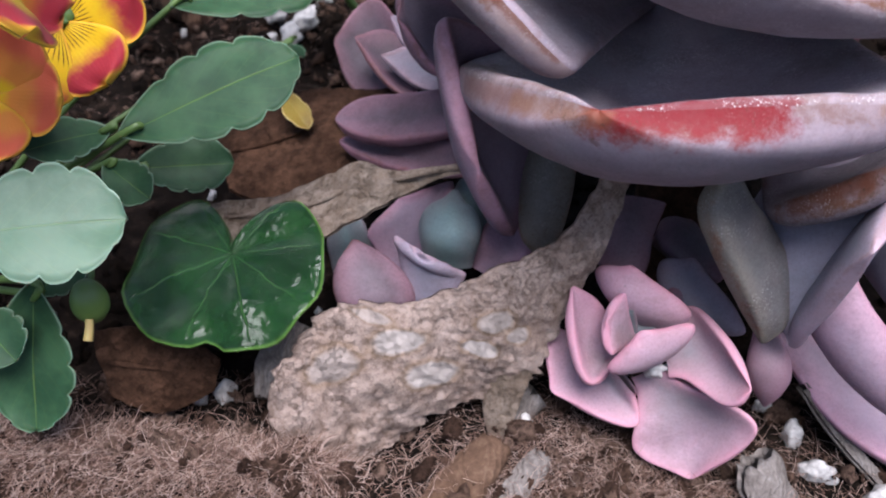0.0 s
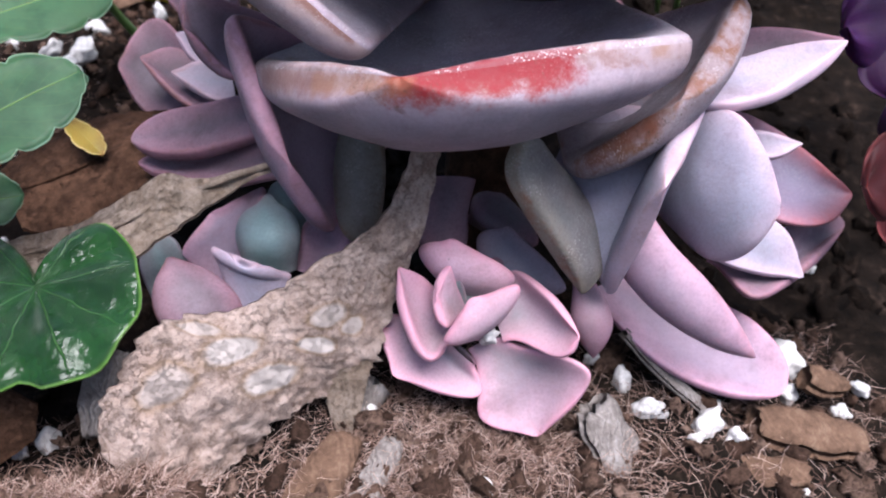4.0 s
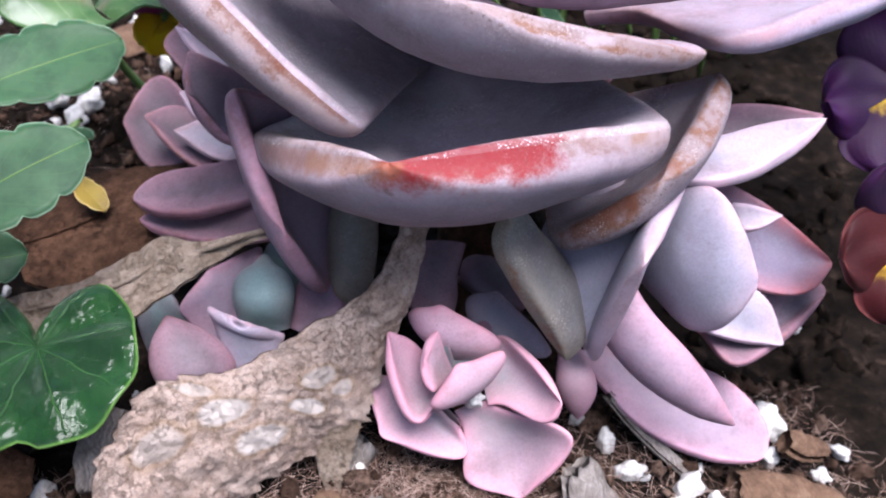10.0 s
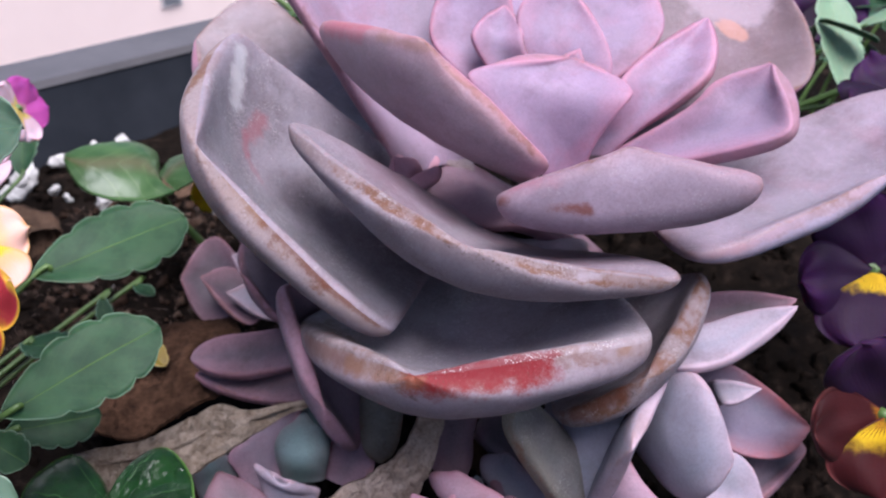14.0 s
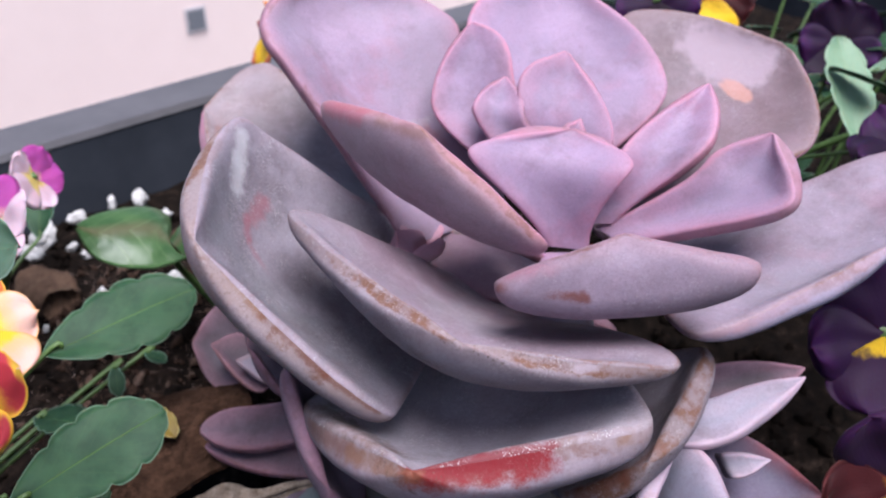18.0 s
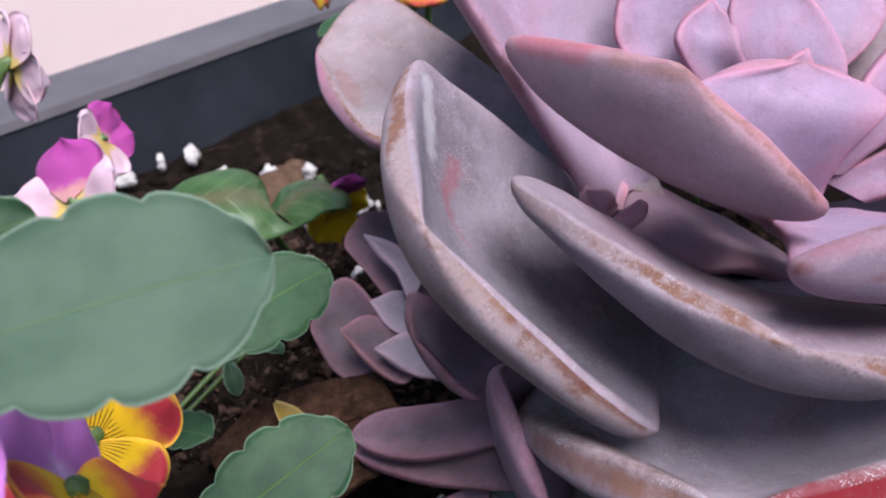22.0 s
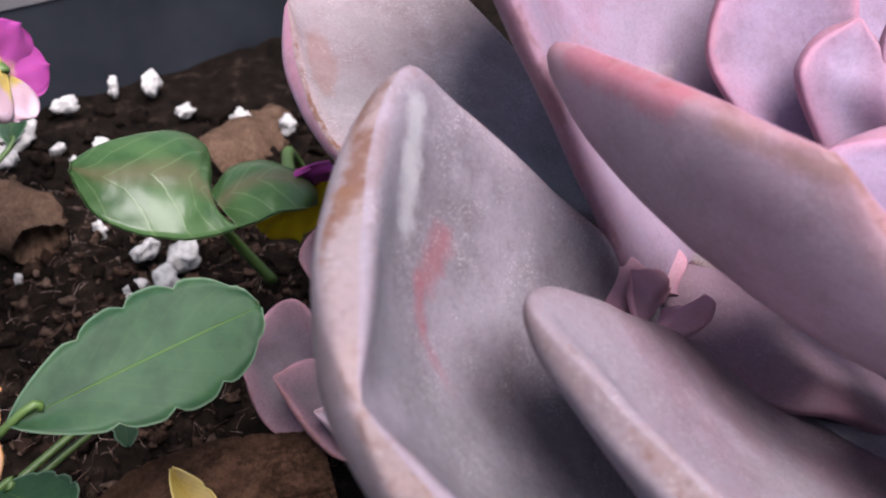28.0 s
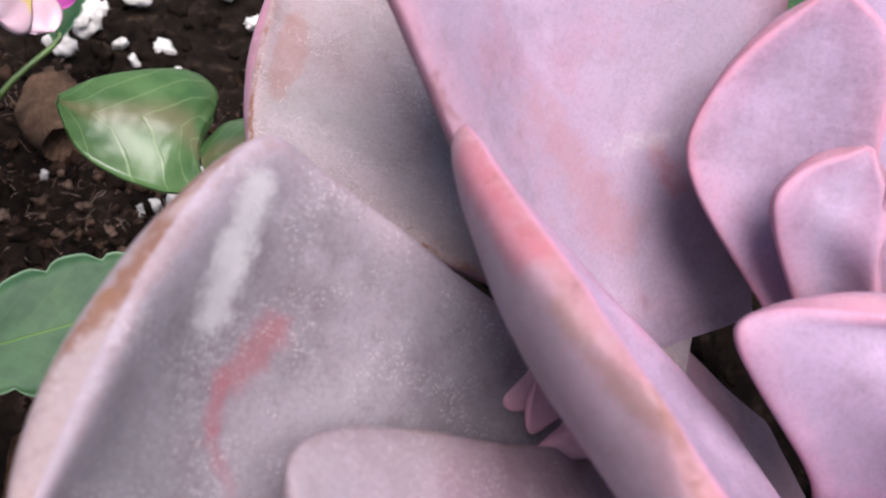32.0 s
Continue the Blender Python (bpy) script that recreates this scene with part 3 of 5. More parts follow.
# Facade across the way.
facade = thing("house_facade", (0, 0, 0), "pale peach plastered house wall with small grey windows", "building")
FAR = 9.0


def on_facade(s, z, out=0.0):
    p = RIM_OUT * (FAR + out) + RIM_DIR * s
    return (p.x, p.y, z)


def plate(s0, s1, z0, z1, o0, o1):
    return [on_facade(s, z, o) for o in (o0, o1) for s, z in ((s0, z0), (s1, z0), (s1, z1), (s0, z1))]


BOX = [(0, 1, 2, 3), (7, 6, 5, 4), (0, 4, 5, 1), (1, 5, 6, 2), (2, 6, 7, 3), (3, 7, 4, 0)]
nm = Nodes("window_glass")
WINDOW = nm.finish((0.10, 0.11, 0.13), 0.1, Specular_IOR_Level=0.6)
nm = Nodes("window_frame")
FRAME = nm.finish((0.42, 0.40, 0.42), 0.6)
part("wall", mesh_of("wall", plate(-30, 40, -12, 1.2, 0, 0.4), BOX, [PLASTER], smooth=False), facade)
for row in range(3):
    for column in range(-4, 6):
        s0, z0 = 4.93 + column * 3.4, -2.62 - row * 2.9
        pane = part("window", mesh_of("window", plate(s0, s0 + 0.26, z0, z0 + 0.28, -0.02, 0.0), BOX, [FRAME], smooth=False), facade)
        part("pane", mesh_of("pane", plate(s0 + 0.025, s0 + 0.235, z0 + 0.025, z0 + 0.255, -0.026, -0.02), BOX, [WINDOW], smooth=False), pane)

# ---- the large rosette ----
CENTRE = np.array((6.0, 15.0, 12.0))
rosette = thing("echeveria_plant", (0, 0, 0), "large mauve grey echeveria rosette on short stem", "succulent")


def big(base, left, apex, right, skin, marks="", **more):
    more.setdefault("up", tuple(CENTRE - np.array(apex)))
    more.setdefault("fat", 9.0)
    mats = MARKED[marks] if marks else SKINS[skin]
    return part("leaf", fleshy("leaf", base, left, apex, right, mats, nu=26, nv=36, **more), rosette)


big((3.90, 15.00, 5.40), (-0.14, 14.71, 9.55), (-0.78, 11.25, 8.88), (1.87, 10.02, 5.96), "GREY", bowl=0.9, thick=0.55, curve=0.42, marks="A", lip=1.25, fat=11.0, neck=1.6, tuck=0.0, lead=0.15)
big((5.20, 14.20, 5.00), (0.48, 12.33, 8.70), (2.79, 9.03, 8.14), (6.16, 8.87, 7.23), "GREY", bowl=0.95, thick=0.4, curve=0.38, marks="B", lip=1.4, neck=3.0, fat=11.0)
big((4.70, 13.60, 5.25), (0.42, 11.55, 5.26), (1.98, 8.50, 6.38), (5.66, 8.59, 6.37), "GREY", bowl=0.8, thick=0.7, curve=0.38, marks="F", lip=1.5, fat=11.0, neck=3.6)
big((4.90, 13.80, 6.90), (1.37, 15.35, 9.46), (2.80, 12.50, 9.90), (4.79, 11.41, 8.09), "MAUVE", bowl=0.42, thick=0.36, curve=0.4, neck=1.6, marks="C", fat=11.0)
# Added leaf that closes the pit under the bud, its skin painted as shaded.
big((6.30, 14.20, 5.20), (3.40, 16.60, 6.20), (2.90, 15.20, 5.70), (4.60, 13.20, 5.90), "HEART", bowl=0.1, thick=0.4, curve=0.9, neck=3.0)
big((6.00, 13.40, 6.60), (3.61, 10.60, 7.99), (5.51, 10.04, 8.83), (7.44, 9.32, 8.59), "MAUVE", bowl=0.3, thick=0.5, curve=0.55, marks="D", neck=1.4)
big((5.90, 13.60, 6.70), (4.00, 14.19, 8.76), (6.08, 14.39, 8.81), (7.01, 13.32, 8.46), "MAUVE", bowl=0.45, thick=0.35, curve=0.75)
big((6.10, 14.90, 7.00), (5.30, 15.51, 9.38), (6.41, 15.79, 9.80), (7.09, 14.57, 8.58), "MAUVE", bowl=0.25, thick=0.3, curve=0.85, spur=0.2)
big((5.80, 15.00, 7.20), (3.68, 16.36, 8.92), (4.73, 17.18, 10.19), (5.44, 16.42, 9.56), "MAUVE", bowl=0.25, thick=0.28, curve=0.9)
big((5.90, 14.80, 7.20), (4.38, 15.51, 9.10), (5.12, 15.82, 9.45), (5.36, 15.17, 9.03), "MAUVE", bowl=0.2, thick=0.25, curve=0.8)
big((6.15, 14.44, 8.47), (5.96, 14.71, 8.66), (6.41, 14.83, 8.81), (6.42, 14.54, 8.53), "MAUVE", bowl=0.1, thick=0.2, neck=0.3)
big((6.60, 14.10, 6.90), (7.25, 14.29, 8.56), (9.16, 14.98, 9.32), (8.74, 13.64, 8.74), "MAUVE", bowl=0.35, thick=0.35, curve=0.5)
big((6.90, 13.80, 6.70), (8.54, 13.39, 8.46), (9.49, 12.94, 8.99), (9.41, 11.70, 8.29), "MAUVE", bowl=0.4, thick=0.4, curve=0.5)
big((7.00, 14.20, 5.90), (6.98, 9.98, 6.88), (11.39, 11.33, 7.55), (13.13, 13.84, 8.05), "MAUVE", bowl=0.55, thick=0.45, curve=0.5, marks="R")
big((6.70, 15.00, 6.60), (10.79, 13.76, 8.16), (11.76, 16.61, 9.45), (8.82, 18.50, 9.99), "MAUVE", bowl=0.7, thick=0.4, curve=0.8, marks="Y", neck=1.6)
big((6.30, 15.40, 6.90), (4.71, 17.61, 10.11), (7.21, 18.60, 10.66), (8.90, 16.18, 8.97), "MAUVE", bowl=0.7, thick=0.4, curve=0.95)
big((4.20, 15.80, 6.15), (0.52, 15.80, 10.50), (1.83, 18.64, 10.99), (4.73, 18.67, 9.94), "MAUVE", bowl=0.9, thick=0.45, curve=0.95, neck=3.4, tuck=0.1, lead=0.3, marks="K")
big((4.60, 15.80, 6.00), (-0.61, 15.88, 7.63), (-1.13, 19.40, 8.02), (0.34, 20.93, 8.58), "MAUVE", bowl=0.5, thick=0.4, curve=0.7, marks="N")
big((3.60, 13.30, 3.80), (0.22, 11.80, 5.92), (0.76, 10.72, 4.05), (1.38, 11.42, 2.20), "ROSE", bowl=0.35, thick=0.34, curve=0.45, up=(1, -0.3, 0.2), spur=0.06, fat=11.0)
big((5.30, 13.00, 4.30), (4.66, 9.80, 3.98), (5.80, 8.90, 5.42), (7.62, 10.75, 6.05), "GREY", bowl=0.35, thick=0.5, curve=0.55, marks="O", fat=11.0, tuck=0.1)
big((5.05, 10.60, 3.75), (6.62, 9.55, 4.95), (5.50, 8.28, 4.43), (5.30, 8.95, 2.05), "BLUE", bowl=0.12, thick=0.34, curve=0.3, up=(0, 0.8, -0.6), neck=1.8, tuck=0.05)
big((6.20, 11.40, 3.40), (7.18, 9.75, 4.66), (7.33, 8.38, 3.83), (6.86, 8.79, 2.64), "BLUE", bowl=0.35, thick=0.35, curve=0.9, up=(0, 0.8, -0.6))
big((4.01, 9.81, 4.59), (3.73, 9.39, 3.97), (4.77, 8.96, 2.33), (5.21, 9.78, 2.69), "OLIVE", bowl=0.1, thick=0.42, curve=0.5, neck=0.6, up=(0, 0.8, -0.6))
# Olive skin also darkens this leaf, painting the shade under the front leaf.
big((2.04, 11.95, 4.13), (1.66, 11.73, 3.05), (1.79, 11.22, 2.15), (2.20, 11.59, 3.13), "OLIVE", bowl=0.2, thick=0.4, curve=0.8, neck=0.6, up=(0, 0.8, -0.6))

# ---- offsets round its foot ----
def offset(name, label, base):
    return thing(name, V(*base), label, "succulent", "echeveria offsets")


owner = None


def pup_leaf(base, left, apex, right, skin, **more):
    return adopt(new("leaf", fleshy("leaf", base, left, apex, right, SKINS[skin], **more)), owner)


owner = offset("echeveria_offset", "small pink echeveria offset with curled leaves on the soil", (3.3, 9.6, 0.3))
pup_leaf((2.87, 9.18, 1.60), (2.26, 8.79, 1.72), (2.18, 9.69, 2.48), (2.81, 9.61, 1.95), "PINK", bowl=0.2, thick=0.2, curve=0.8, neck=0.5)
pup_leaf((3.02, 9.15, 1.13), (1.93, 9.93, 1.54), (1.99, 9.10, 1.02), (3.15, 8.69, 0.59), "PINK", bowl=0.15, thick=0.2, curve=0.6, neck=0.5)
pup_leaf((3.36, 9.17, 1.27), (3.16, 8.66, 0.24), (3.98, 8.14, 0.21), (4.72, 8.05, 1.35), "PINK", bowl=0.3, thick=0.2, curve=0.7, neck=0.6)
pup_leaf((3.61, 9.18, 1.54), (4.00, 9.65, 2.25), (4.39, 8.24, 2.12), (4.06, 8.36, 1.65), "PINK", bowl=0.25, thick=0.2, curve=0.8, neck=0.5)
pup_leaf((3.37, 9.79, 1.56), (2.59, 10.24, 2.50), (3.06, 9.84, 2.82), (3.90, 9.46, 2.31), "PINK", bowl=0.35, thick=0.2, curve=0.7, neck=0.5)
pup_leaf((3.28, 9.14, 1.54), (2.58, 8.70, 1.88), (3.06, 8.87, 2.42), (3.80, 9.01, 2.53), "PINK", bowl=0.1, thick=0.2, curve=0.6, neck=0.3)
pup_leaf((3.08, 9.41, 1.79), (2.87, 9.52, 2.67), (2.64, 9.21, 2.37), (2.66, 8.90, 1.99), "PINK", bowl=0.1, thick=0.16, curve=0.6, neck=0.3)
pup_leaf((3.14, 9.47, 1.89), (2.95, 9.60, 2.58), (3.20, 9.60, 2.66), (3.55, 9.36, 2.32), "TEAL", bowl=0.08, thick=0.15, curve=0.8, neck=0.3)
pup_leaf((3.06, 9.46, 1.92), (2.80, 9.44, 2.42), (2.88, 9.52, 2.66), (3.04, 9.40, 2.40), "TEAL", bowl=0.05, thick=0.12, neck=0.2)
owner = offset("echeveria_offset", "small teal and mauve echeveria offset under dry leaf", (0.6, 12.4, 0.4))
pup_leaf((0.29, 11.71, 1.37), (-0.18, 12.05, 1.96), (0.39, 12.27, 2.27), (0.85, 11.79, 2.00), "TEAL", bowl=0.25, thick=0.25, curve=1.0, spur=0.25, up=(0, 1, 0))
pup_leaf((0.63, 12.37, 1.50), (0.43, 12.76, 2.07), (0.77, 12.96, 2.28), (1.03, 12.63, 2.12), "TEAL", bowl=0.2, thick=0.2, curve=1.0, up=(0, 1, 0))
pup_leaf((-0.48, 11.76, 1.16), (-1.20, 12.44, 1.42), (-0.59, 13.05, 1.75), (0.37, 12.77, 2.39), "ROSE", bowl=0.3, thick=0.2, curve=0.5)
pup_leaf((-0.04, 10.73, 1.18), (-0.61, 11.37, 2.27), (-0.08, 10.93, 2.23), (0.58, 10.84, 1.87), "BLUE", bowl=0.2, thick=0.2, curve=0.5, spur=0.25, up=(0, 1, 0))
pup_leaf((-0.85, 10.60, 0.89), (-1.59, 10.61, 1.63), (-1.24, 11.29, 2.11), (-0.31, 10.87, 1.58), "DUSK_SHADE", bowl=0.2, thick=0.2, curve=0.7, up=(0, 1, 0))
pup_leaf((0.97, 11.62, 1.17), (0.91, 11.99, 1.95), (1.41, 12.34, 1.91), (1.72, 11.54, 1.68), "ROSE", bowl=0.2, thick=0.2, curve=0.6)
pup_leaf((-1.38, 12.13, 0.98), (-1.90, 12.29, 1.31), (-1.66, 12.75, 1.64), (-1.23, 12.56, 1.56), "TEAL", bowl=0.15, thick=0.2, curve=0.8)
owner = offset("echeveria_offset", "blue-grey echeveria offset with red-edged leaves above perlite", (7.2, 10.6, 1.2))
pup_leaf((8.12, 10.35, 3.46), (8.17, 10.19, 3.93), (8.97, 10.20, 3.57), (8.31, 9.87, 3.59), "PALE", bowl=0.1, thick=0.2, curve=0.5, neck=0.5)
pup_leaf((8.12, 10.86, 2.79), (8.46, 11.23, 3.70), (10.23, 10.23, 2.43), (8.76, 9.59, 2.41), "RED", bowl=0.5, thick=0.25, curve=0.8, spur=0.2)
pup_leaf((7.85, 10.12, 1.76), (9.70, 10.25, 1.93), (10.47, 10.25, 1.56), (8.12, 8.85, 1.59), "DUSK_SHADE", bowl=0.3, thick=0.25, curve=0.8, spur=0.15)
pup_leaf((7.60, 9.72, 2.16), (8.59, 9.65, 2.42), (8.84, 9.11, 1.69), (7.25, 9.11, 2.26), "PALE", bowl=0.15, thick=0.2, curve=0.5)
pup_leaf((6.49, 10.31, 4.87), (8.12, 10.49, 5.17), (9.63, 10.62, 5.13), (7.85, 9.65, 4.88), "PALE", bowl=0.12, thick=0.34, curve=0.45, spur=0.08)
pup_leaf((7.41, 11.11, 4.72), (8.35, 11.23, 5.22), (9.91, 11.11, 4.92), (8.88, 10.69, 4.68), "DUSK_SHADE", bowl=0.15, thick=0.2, curve=0.6)
pup_leaf((5.50, 9.70, 3.20), (5.98, 8.70, 1.95), (7.28, 7.87, 1.39), (6.50, 8.55, 2.61), "ROSE", bowl=0.25, thick=0.3, curve=0.4, up=(0, 0.6, -0.8))
pup_leaf((5.87, 10.21, 1.17), (6.37, 8.83, 0.45), (8.34, 8.14, -0.03), (8.25, 9.21, 0.74), "ROSE", bowl=0.3, thick=0.3, curve=0.95, spur=0.06)
pup_leaf((5.24, 9.77, 1.71), (4.96, 9.49, 1.26), (5.40, 9.36, 0.43), (5.60, 9.23, 1.17), "PINK", bowl=0.1, thick=0.2, curve=0.4, neck=0.4, up=(0, 0.8, -0.6))
# Darkest leaves here have the gap's shade mixed into their skin.
owner = offset("echeveria_offset", "echeveria offset beneath the large rosette, some leaves darkened for shade", (4.2, 11.0, 0.8))
pup_leaf((4.10, 11.47, 1.78), (3.78, 11.51, 2.37), (4.38, 11.55, 2.31), (4.69, 10.50, 2.09), "DUSK_SHADE", bowl=0.2, thick=0.2, curve=0.7, up=(0, 0.8, -0.6))
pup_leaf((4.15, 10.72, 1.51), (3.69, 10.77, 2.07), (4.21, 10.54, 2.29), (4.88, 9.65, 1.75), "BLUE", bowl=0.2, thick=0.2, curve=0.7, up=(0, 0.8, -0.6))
pup_leaf((3.43, 11.66, 2.76), (2.71, 11.18, 2.23), (3.11, 10.67, 1.74), (3.56, 11.03, 2.18), "DUSK_SHADE", bowl=0.15, thick=0.3, curve=0.8, up=(0, 0.8, -0.6))
pup_leaf((4.26, 10.25, 1.63), (3.78, 10.42, 1.99), (4.13, 10.26, 2.08), (4.49, 9.90, 1.76), "RED", bowl=0.1, thick=0.15, curve=0.7, up=(0, 0.8, -0.6))
owner = offset("echeveria_offset", "mauve echeveria offset beside brown fallen leaf, darkened for shade", (0.6, 15.4, 1.5))
pup_leaf((-0.40, 16.44, 2.53), (-1.48, 16.36, 2.08), (-2.02, 17.40, 2.79), (-1.23, 18.11, 3.46), "DUSK_SHADE", bowl=0.3, thick=0.22, curve=0.9)
pup_leaf((-0.18, 16.03, 2.90), (-0.72, 15.47, 2.66), (-1.50, 16.49, 3.27), (-0.87, 16.87, 3.29), "DUSK_SHADE", bowl=0.2, thick=0.2, curve=0.5)
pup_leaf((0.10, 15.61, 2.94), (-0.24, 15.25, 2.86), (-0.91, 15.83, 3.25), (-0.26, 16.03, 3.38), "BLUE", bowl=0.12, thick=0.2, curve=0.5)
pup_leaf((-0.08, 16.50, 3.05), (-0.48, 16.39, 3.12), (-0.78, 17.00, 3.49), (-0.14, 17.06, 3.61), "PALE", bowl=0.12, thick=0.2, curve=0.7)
pup_leaf((0.04, 17.08, 3.18), (-1.14, 18.44, 3.94), (-0.56, 19.09, 4.31), (0.52, 18.65, 4.40), "DUSK_SHADE", bowl=0.3, thick=0.2, curve=0.8)
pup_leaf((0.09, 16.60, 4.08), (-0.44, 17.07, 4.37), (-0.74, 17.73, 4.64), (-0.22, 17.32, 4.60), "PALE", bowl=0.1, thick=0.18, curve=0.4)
# Dark skin on these three paints the deep shade below the rosette.
pup_leaf((1.20, 14.20, 4.50), (-0.44, 14.75, 5.35), (-0.48, 14.01, 4.87), (0.16, 12.70, 4.51), "DUSK_SHADE", bowl=0.3, thick=0.25, curve=0.6, up=(0.8, 0.2, 0.4))
pup_leaf((1.00, 12.80, 3.90), (-0.85, 13.95, 3.45), (-1.74, 14.00, 2.90), (-0.75, 13.05, 3.05), "DUSK_SHADE", bowl=0.12, thick=0.42, curve=0.95, spur=0.05)
pup_leaf((0.58, 12.47, 3.10), (-0.70, 13.66, 2.70), (-1.75, 14.12, 2.36), (-0.60, 13.02, 2.45), "DUSK_SHADE", bowl=0.1, thick=0.32, curve=0.95, spur=0.04)
owner = offset("echeveria_offset", "tiny pink echeveria bud in a leaf axil", (3.2, 15.0, 6.0))
pup_leaf((3.22, 14.92, 6.27), (2.21, 14.66, 6.28), (2.07, 15.33, 6.46), (2.65, 15.61, 6.58), "BUD", bowl=0.1, thick=0.12, curve=0.6, neck=0.3, spur=0.1)
pup_leaf((3.22, 14.92, 6.27), (2.38, 14.43, 6.46), (2.39, 14.97, 6.75), (2.87, 15.02, 6.75), "BUD", bowl=0.1, thick=0.12, curve=0.6, neck=0.3, spur=0.1)
pup_leaf((3.28, 14.79, 6.35), (2.62, 14.11, 6.57), (2.70, 14.63, 6.84), (3.17, 14.78, 6.74), "BUD", bowl=0.1, thick=0.12, curve=0.6, neck=0.3, spur=0.1)
pup_leaf((3.38, 14.98, 6.20), (2.90, 15.63, 6.46), (3.35, 15.87, 6.49), (3.76, 15.39, 6.41), "BUD", bowl=0.1, thick=0.12, curve=0.8, neck=0.3, spur=0.05)
pup_leaf((3.26, 14.61, 6.32), (2.73, 13.96, 6.61), (3.39, 14.28, 6.81), (3.52, 14.17, 6.68), "BUD", bowl=0.1, thick=0.12, curve=0.6, neck=0.3, spur=0.05)


# ---- dry leaves ----
def tan_leaf(name, light, mid, dark, spots=()):
    n = Nodes(name)
    a, b = n.noise(230.0, 7.0, 0.75), n.noise(900.0, 6.0, 0.8)
    col = n.ramp(a, [(0.18, dark), (0.42, mid), (0.6, light)])
    col = n.mix(n.math("MULTIPLY", n.step(b, 0.52, 0.62), 0.4), col, dark)
    fleck = n.step(n.noise(1700.0, 4.0, 0.7), 0.52, 0.6)
    col = n.mix(n.math("MULTIPLY", fleck, 0.25), col, tuple(c * 0.35 for c in dark))
    gap = n.math("SUBTRACT", 1.0, n.step(n.math("ABSOLUTE", n.math("SUBTRACT", n.noise(300.0, 7.0, 0.7), 0.5)), 0.0, 0.03))
    gap = n.math("MULTIPLY", gap, n.step(n.noise(160.0, 4.0), 0.4, 0.55))
    col = n.mix(n.math("MULTIPLY", gap, 0.25), col, dark)
    for u, v, su, sv, tint, amount in spots:
        ring = n.math("SUBTRACT", n.spot(u, v, su * 1.3, sv * 1.3, 0.2), n.spot(u, v, su, sv, 0.2))
        col = n.mix(n.math("MULTIPLY", ring, 0.45), col, (0.22, 0.14, 0.07))
        col = n.mix(n.math("MULTIPLY", n.spot(u, v, su, sv, 0.2), amount), col, tint)
    relief = n.math("SUBTRACT", n.math("ADD", b, n.math("MULTIPLY", a, 1.6)), n.math("MULTIPLY", gap, 0.4))
    return n.finish(col, 0.9, relief, 1.0, 0.0008, Specular_IOR_Level=0.08)


PALE_SPOT = (0.43, 0.38, 0.355)
PARCHED = tan_leaf("parched_leaf", (0.38, 0.298, 0.262), (0.285, 0.21, 0.175), (0.105, 0.065, 0.046),
                   [(0.33, 0.56, 0.10, 0.07, PALE_SPOT, 1.0), (0.62, 0.46, 0.11, 0.045, PALE_SPOT, 1.0), (0.62, 0.62, 0.12, 0.06, PALE_SPOT, 1.0),
                    (0.50, 0.36, 0.13, 0.03, PALE_SPOT, 0.7), (0.12, 0.52, 0.09, 0.03, PALE_SPOT, 0.6), (0.22, 0.70, 0.12, 0.06, PALE_SPOT, 0.5),
                    (0.72, 0.37, 0.08, 0.025, PALE_SPOT, 0.7)])
PARCHED_TWO = tan_leaf("withered_leaf", (0.28, 0.225, 0.185), (0.20, 0.15, 0.115), (0.085, 0.06, 0.04))
BROWN = tan_leaf("brown_leaf", (0.105, 0.055, 0.034), (0.055, 0.028, 0.017), (0.018, 0.009, 0.006))
YELLOW = leafy("yellowed_leaf", (0.17, 0.12, 0.018), (0.11, 0.07, 0.014), (0.20, 0.16, 0.04))


def spline(points, t):
    """Catmull-Rom through the points, t from 0 to 1."""
    k = len(points) - 1
    i = min(int(t * k), k - 1)
    f = t * k - i
    p0, p1, p2, p3 = (np.array(points[max(0, min(k, j))], float) for j in (i - 1, i, i + 1, i + 2))
    return 0.5 * (2 * p1 + (p2 - p0) * f + (2 * p0 - 5 * p1 + 4 * p2 - p3) * f * f + (3 * p1 - p0 - 3 * p2 + p3) * f ** 3)


